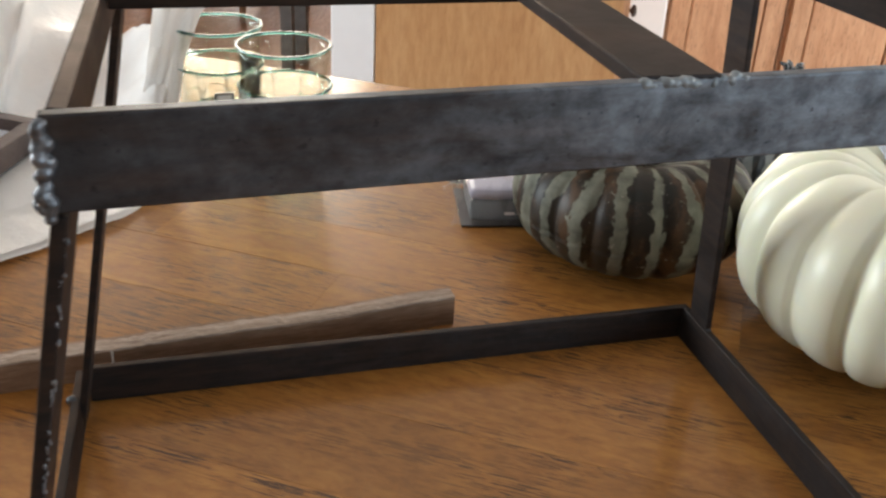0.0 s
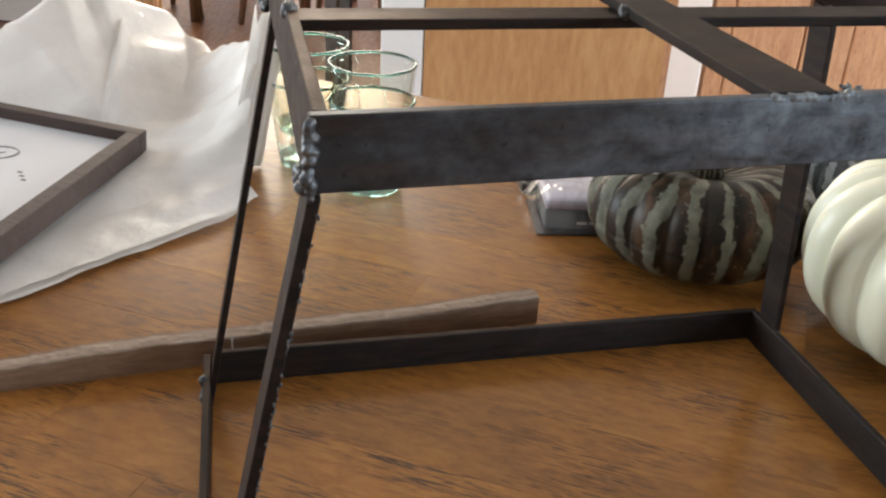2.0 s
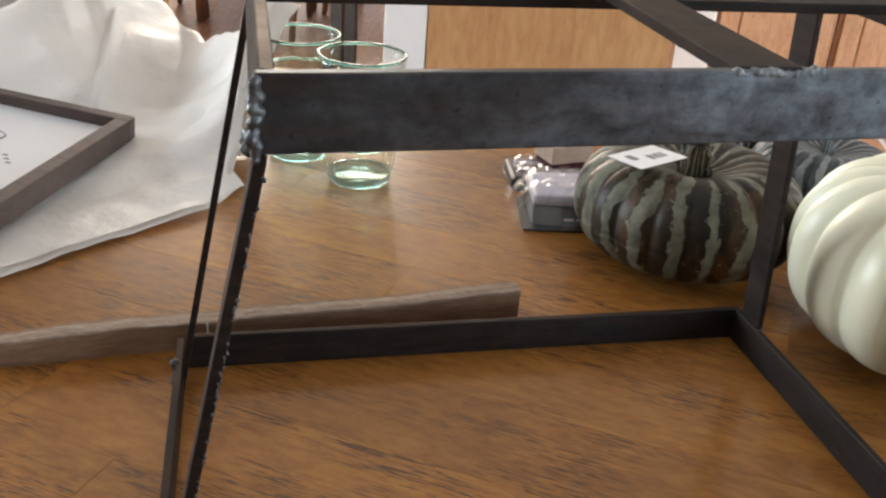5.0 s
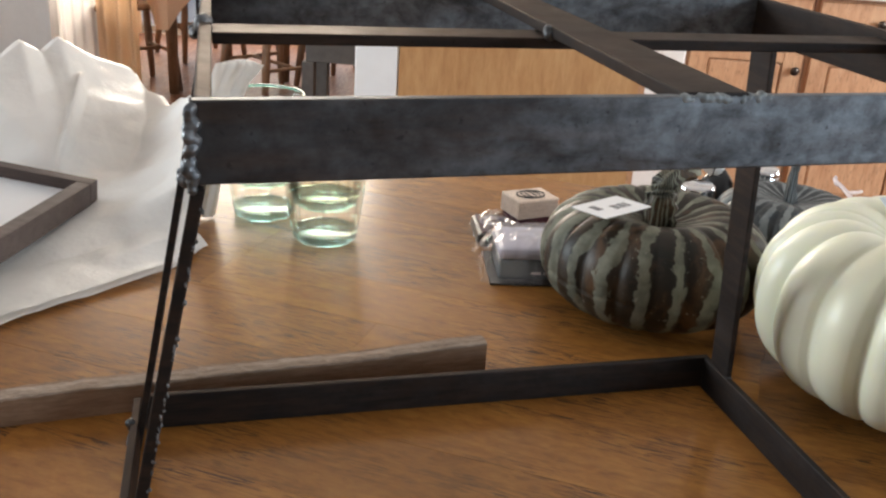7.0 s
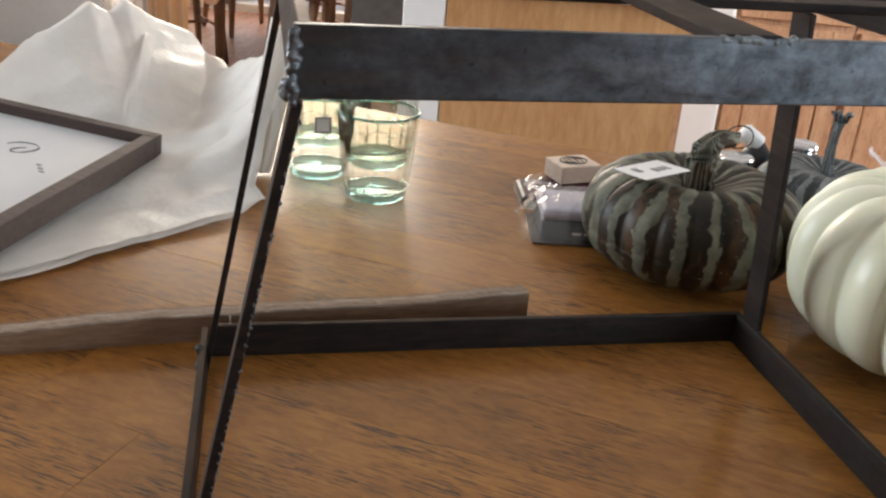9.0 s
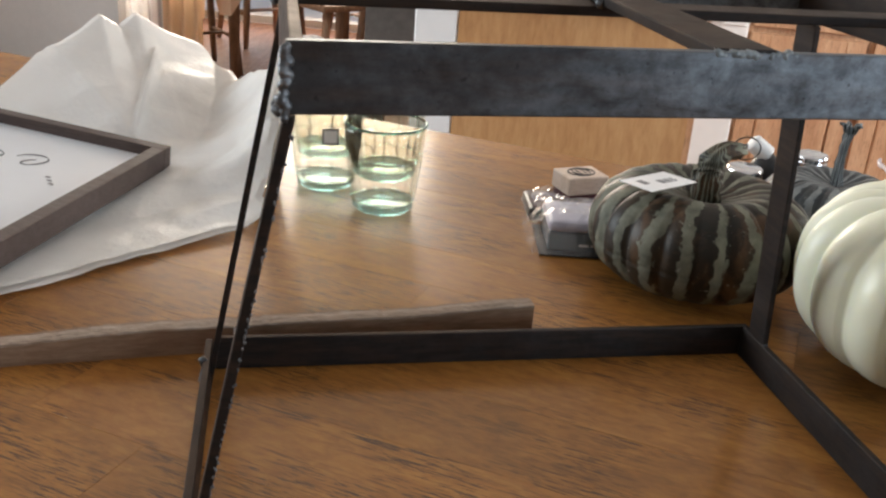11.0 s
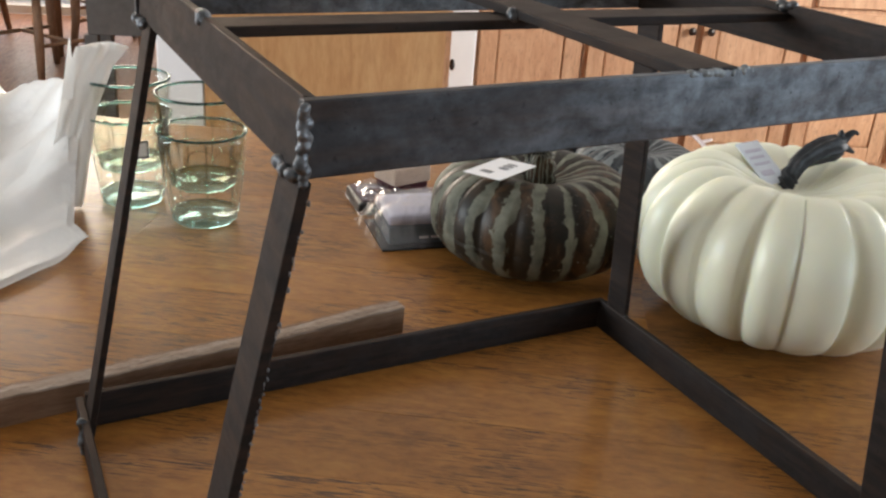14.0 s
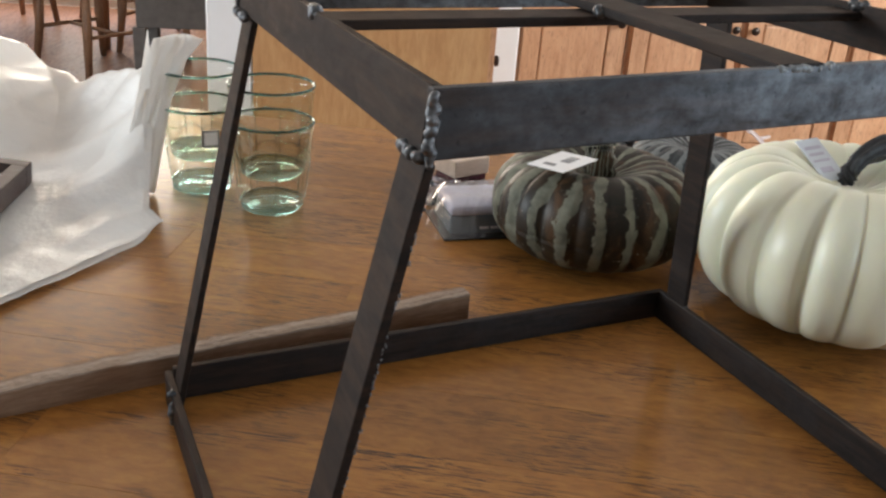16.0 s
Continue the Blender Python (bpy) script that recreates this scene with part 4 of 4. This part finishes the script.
def flourish(cx, cy, k, turn):
    pts = []
    for i in range(90):
        a = -0.9 + i / 89 * 7.2
        r = 0.013 * (1 - 0.06 * a)
        pts.append((cx + k * (r * math.cos(a) + 0.0025 * a - 0.008), cy + k * (0.011 * math.sin(a + 0.5) * (1 if a < 3.2 else 0.8) + 0.004 * math.cos(a * 0.5)), 0.0107))
    bm = tube(pts, [0.0003 + 0.0005 * abs(math.sin(i * 0.11)) for i in range(90)], 6)
    ob = part("printed_flourish", bm, M_GREYINK, art, "thin grey pen flourish")
    return ob


flourish(0.088, 0.078, 1.0, 0)
flourish(0.125, 0.085, 0.9, 1)
for k in range(3):
    part("printed_bar", box(0.044 + 0.005 * k, 0.048 + 0.005 * k, 0.118 - 0.006 * k, 0.120 - 0.006 * k, 0.0106, 0.0110), M_GREYINK, art)

# pale blue label on the white pumpkin
ey = Vector((-0.011, 0.0305, 0.018)).normalized()
ex = Vector((0.98, 0.2, 0.03))
ex = (ex - ex.dot(ey) * ey).normalized()
m_label = Matrix((ex, ey, ex.cross(ey))).transposed().to_4x4()
m_label.translation = Vector((0.320, 0.670, 0.1085)) + 0.0036 * ex.cross(ey)
tag(m_label, 0.021, 0.041, M_BLUETAG, "pale blue product label stuck on the white pumpkin", [(-0.35, 0.35, 0.25, 0.32), (-0.35, 0.3, 0.1, 0.16), (-0.35, 0.35, -0.05, 0.0), (-0.3, 0.2, -0.3, -0.18)], M_PADTOP)


# ---- kitchen peninsula and cabinets ----
def knob(parent, m):
    ob = part("knob", lathe([(0, 0), (0.006, 0), (0.005, 0.010), (0.006, 0.014), (0.015, 0.018), (0.016, 0.022), (0.012, 0.027), (0, 0.029)], 24), M_KNOB, parent, "dark bronze round knob", True)
    ob.matrix_basis = m


def door(parent, x0, x1, z0, z1, y):
    """A raised-panel door facing -y, with its front at y."""
    d = part("door", box(x0, x1, y + 0.012, y + 0.02, z0, z1), M_OAK_DOOR, parent)
    f = 0.065
    for a0, a1, b0, b1 in ((x0, x0 + f, z0, z1), (x1 - f, x1, z0, z1), (x0 + f, x1 - f, z0, z0 + f), (x0 + f, x1 - f, z1 - f, z1)):
        part("door_rail", box(a0, a1, y, y + 0.0118, b0, b1, 0.002), M_OAK_DOOR, d)
    part("raised_panel", box(x0 + f + 0.004, x1 - f - 0.004, y + 0.0035, y + 0.0118, z0 + f + 0.004, z1 - f - 0.004, 0.0075, 2), M_OAK_DOOR, d)
    return d


peninsula = empty("peninsula_cabinet", pose(0, 2.45, FLOOR), "honey oak base cabinet with a flat end panel", "cabinet")
part("end_panel", box(-0.239, 0.365, 0.0, 0.02, 0.0, 0.868), M_OAK, peninsula, "plain oak end panel")
part("body", box(-0.237, 0.365, 0.0202, 1.6, 0.0, 0.868), M_OAK_DOOR, peninsula)
for k in range(3):
    part("face_stile", box(0.3652, 0.383, 0.02 + 0.5 * k, 0.06 + 0.5 * k, 0.08, 0.868), M_OAK_DOOR, peninsula)
    part("drawer_front", box(0.3652, 0.385, 0.064 + 0.5 * k, 0.516 + 0.5 * k, 0.70, 0.85, 0.004), M_OAK_DOOR, peninsula)
    part("side_door", box(0.3652, 0.385, 0.064 + 0.5 * k, 0.516 + 0.5 * k, 0.10, 0.685, 0.004), M_OAK_DOOR, peninsula)
    knob(peninsula, pose(0.385, 0.20 + 0.5 * k, 0.775, 0, 90, 0))
    knob(peninsula, pose(0.385, 0.12 + 0.5 * k, 0.655, 0, 90, 0))
tagged(part("peninsula_countertop", box(-0.362, 0.41, 2.42, 4.1, -0.030, 0.010, 0.006, 2), M_COUNTER), "white laminate countertop on the oak peninsula", "countertop")
tagged(part("white_post", box(-0.352, -0.242, 2.45, 2.56, FLOOR, -0.031, 0.004), M_WHITE), "square white painted post at the peninsula end", "post")
dishwasher = empty("white_appliance", pose(0.58, 3.48, FLOOR), "white kitchen appliance between oak cabinets", "appliance")
part("appliance_body", box(-0.25, 0.065, 0.0, 0.55, 0.02, 0.868, 0.008, 2), M_WHITE, dishwasher)
part("appliance_panel", box(-0.24, 0.055, -0.012, -0.0005, 0.72, 0.86, 0.006, 2), M_WHITE, dishwasher)
for x0, x1, side in ((0.65, 1.062, 1), (1.066, 1.506, 1), (1.510, 1.95, -1), (1.954, 2.40, 1), (2.404, 2.88, -1)):
    c = empty("base_cabinet", pose(0, 3.5, FLOOR), "reddish oak base cabinet with a raised-panel door", "cabinet", "base cabinets along the kitchen wall")
    part("carcass", box(x0, x1, 0.021, 0.6, 0.0, 0.868), M_OAK_DOOR, c)
    door(c, x0 + 0.012, x1 - 0.012, 0.10, 0.70, 0.0)
    part("drawer_front", box(x0 + 0.012, x1 - 0.012, 0.0, 0.02, 0.72, 0.855, 0.004), M_OAK_DOOR, c)
    kx = x1 - 0.036 if side > 0 else x0 + 0.036
    knob(c, pose(kx, 0.0, 0.612, 90, 0, 0))
    knob(c, pose((x0 + x1) / 2, 0.0, 0.79, 90, 0, 0))
tagged(part("wall_countertop", box(0.32, 2.9, 3.46, 4.1, -0.030, 0.010, 0.006, 2), M_COUNTER), "white laminate countertop along the kitchen wall", "countertop")
tagged(part("wall_kitchen", box(0.30, 3.4, 4.1, 4.2, FLOOR, CEIL), M_WALL), kind="structure")


# ---- dining end ----
def chair(m, name="dining_chair"):
    c = empty(name, m, "brown wooden spindle-back dining chair", "chair", "chairs round the dining table")
    part("seat", box(-0.22, 0.22, -0.21, 0.21, 0.43, 0.465, 0.012, 2), M_CHAIR, c)
    for sx in (-1, 1):
        for sy in (-1, 1):
            part("leg", tube([(sx * 0.17, sy * 0.16, 0.44), (sx * 0.185, sy * 0.175, 0.22), (sx * 0.205, sy * 0.20, 0.0)], [0.019, 0.022, 0.015], 12), M_CHAIR, c, "", True)
        part("stretcher", tube([(sx * 0.187, -0.178, 0.2), (sx * 0.187, 0.178, 0.2)], 0.010, 8), M_CHAIR, c, "", True)
        part("back_post", tube([(sx * 0.18, 0.19, 0.45), (sx * 0.195, 0.235, 0.7), (sx * 0.2, 0.28, 0.98)], [0.016, 0.015, 0.013], 10), M_CHAIR, c, "", True)
    part("cross_stretcher", tube([(-0.187, 0, 0.2), (0.187, 0, 0.2)], 0.010, 8), M_CHAIR, c, "", True)
    for k in range(5):
        x = -0.12 + 0.06 * k
        part("spindle", tube([(x, 0.19, 0.46), (x * 1.05, 0.232, 0.7), (x * 1.1, 0.272, 0.93)], 0.007, 8), M_CHAIR, c, "", True)
    part("top_rail", box(-0.22, 0.22, 0.268, 0.292, 0.90, 1.0, 0.01, 2), M_CHAIR, c)
    return c


first = chair(pose(-1.22, 4.95, FLOOR, 0, 0, 140))
for x, y, r in ((-2.02, 4.98, 222), (-0.92, 5.42, 160), (-1.95, 5.95, 45), (-1.25, 5.98, -45), (-2.5, 5.5, 95)):
    copy_thing(first, pose(x, y, FLOOR, 0, 0, r))
dining = empty("dining_table", pose(-1.75, 5.40, FLOOR, 0, 0, 45), "dining table with brown turned legs", "table")
part("tabletop", box(-0.43, 0.43, -0.43, 0.43, 0.70, 0.735, 0.006), M_CHAIR, dining)
for sx in (-1, 1):
    for sy in (-1, 1):
        part("leg", tube([(sx * 0.34, sy * 0.34, 0.70), (sx * 0.34, sy * 0.34, 0.4), (sx * 0.34, sy * 0.34, 0.0)], [0.04, 0.032, 0.025], 14), M_CHAIR, dining, "", True)


def cloth():
    bm, rows, n = bmesh.new(), [], 60
    w, dpt = 0.442, 0.442
    outline = []
    for i in range(n):
        a = 2 * math.pi * i / n
        cx, cy = math.cos(a), math.sin(a)
        k = 1 / max(abs(cx) / w, abs(cy) / dpt)
        outline.append((cx * k, cy * k, min(1, (abs(cx * k) / w) * (abs(cy * k) / dpt))))
    top = [bm.verts.new((x, y, 0.739)) for x, y, c in outline]
    bm.faces.new(top)
    prev = top
    for j in range(1, 7):
        ring = []
        for i, (x, y, c) in enumerate(outline):
            drop = (0.17 + 0.30 * c ** 3) * j / 6
            o = 1 + 0.02 * j / 6 + 0.015 * math.sin(i * 1.7) * j / 6
            ring.append(bm.verts.new((x * o, y * o, 0.739 - drop)))
        for i in range(n):
            bm.faces.new((prev[i], ring[i], ring[(i + 1) % n], prev[(i + 1) % n]))
        prev = ring
    ob = part("tablecloth", bm, M_CLOTH, None, "", False)
    ob.matrix_world = pose(-1.75, 5.40, FLOOR, 0, 0, 45)
    tagged(ob, "peach cloth draped over the dining table, corners hanging down", "tablecloth")


cloth()
bench = empty("grey_stool", pose(-0.62, 3.95, FLOOR), "dark grey painted stool with a boxy apron", "stool")
part("seat", box(-0.18, 0.15, -0.18, 0.18, 0.64, 0.67, 0.006), M_GREY, bench)
part("apron", box(-0.165, 0.135, -0.16, 0.16, 0.45, 0.6395, 0.003), M_GREY, bench)
for lx in (-0.155, 0.125):
    for ly in (-0.135, 0.135):
        part("leg", box(lx - 0.025, lx + 0.025, ly - 0.025, ly + 0.025, 0.0, 0.4495, 0.003), M_GREY, bench)


def drape(x0, x1, y, z0, z1, folds, amp, name, material, label):
    bm, rows, n = bmesh.new(), [], folds * 10
    for z in (z0, z1):
        rows.append([bm.verts.new((x0 + (x1 - x0) * i / n, y + amp * math.sin(2 * math.pi * folds * i / n), z)) for i in range(n + 1)])
    for i in range(n):
        bm.faces.new((rows[0][i], rows[0][i + 1], rows[1][i + 1], rows[1][i]))
    tagged(part(name, bm, material, None, "", True), label, "curtain")


drape(-2.92, -2.55, 6.50, FLOOR + 0.01, 1.35, 5, 0.03, "curtain", M_CURTAIN, "tan curtain hanging beside the bright window")
drape(-0.95, -0.70, 6.50, FLOOR + 0.01, 1.35, 4, 0.03, "curtain", M_CURTAIN, "tan curtain hanging beside the bright window")
drape(-2.03, -1.82, 4.66, FLOOR + 0.01, 1.35, 3, 0.025, "curtain", M_CURTAIN, "tan curtain hanging by the dining area")
drape(-2.25, -2.04, 4.70, FLOOR + 0.01, 1.35, 4, 0.012, "lace_curtain", M_LACE, "white lace curtain hanging by the dining area")
tagged(part("wall_dining", box(-3.2, -2.26, 4.64, 4.74, FLOOR, CEIL), M_CEIL), kind="structure")

# ---- planks of the table top ----
rnd = random.Random(11)
W, y = 0.066, TY1
plank_meshes = {}
while y > TY0 + 0.001:
    y0 = max(TY0, y - W)
    x = TX0 - rnd.uniform(0, 0.3)
    while x < TX1:
        L = rnd.choice((0.32, 0.41, 0.50, 0.62))
        a0, a1 = max(x, TX0), min(x + L, TX1)
        if a1 - a0 > 0.004:
            bm = box(a0 + 0.00004, a1 - 0.00004, y0 + 0.00004, y - 0.00004, -0.0058, rnd.uniform(-0.00006, 0.0), 0.00014)
            part("plank", bm, M_TABLE, table)
        x += L
    y = y0
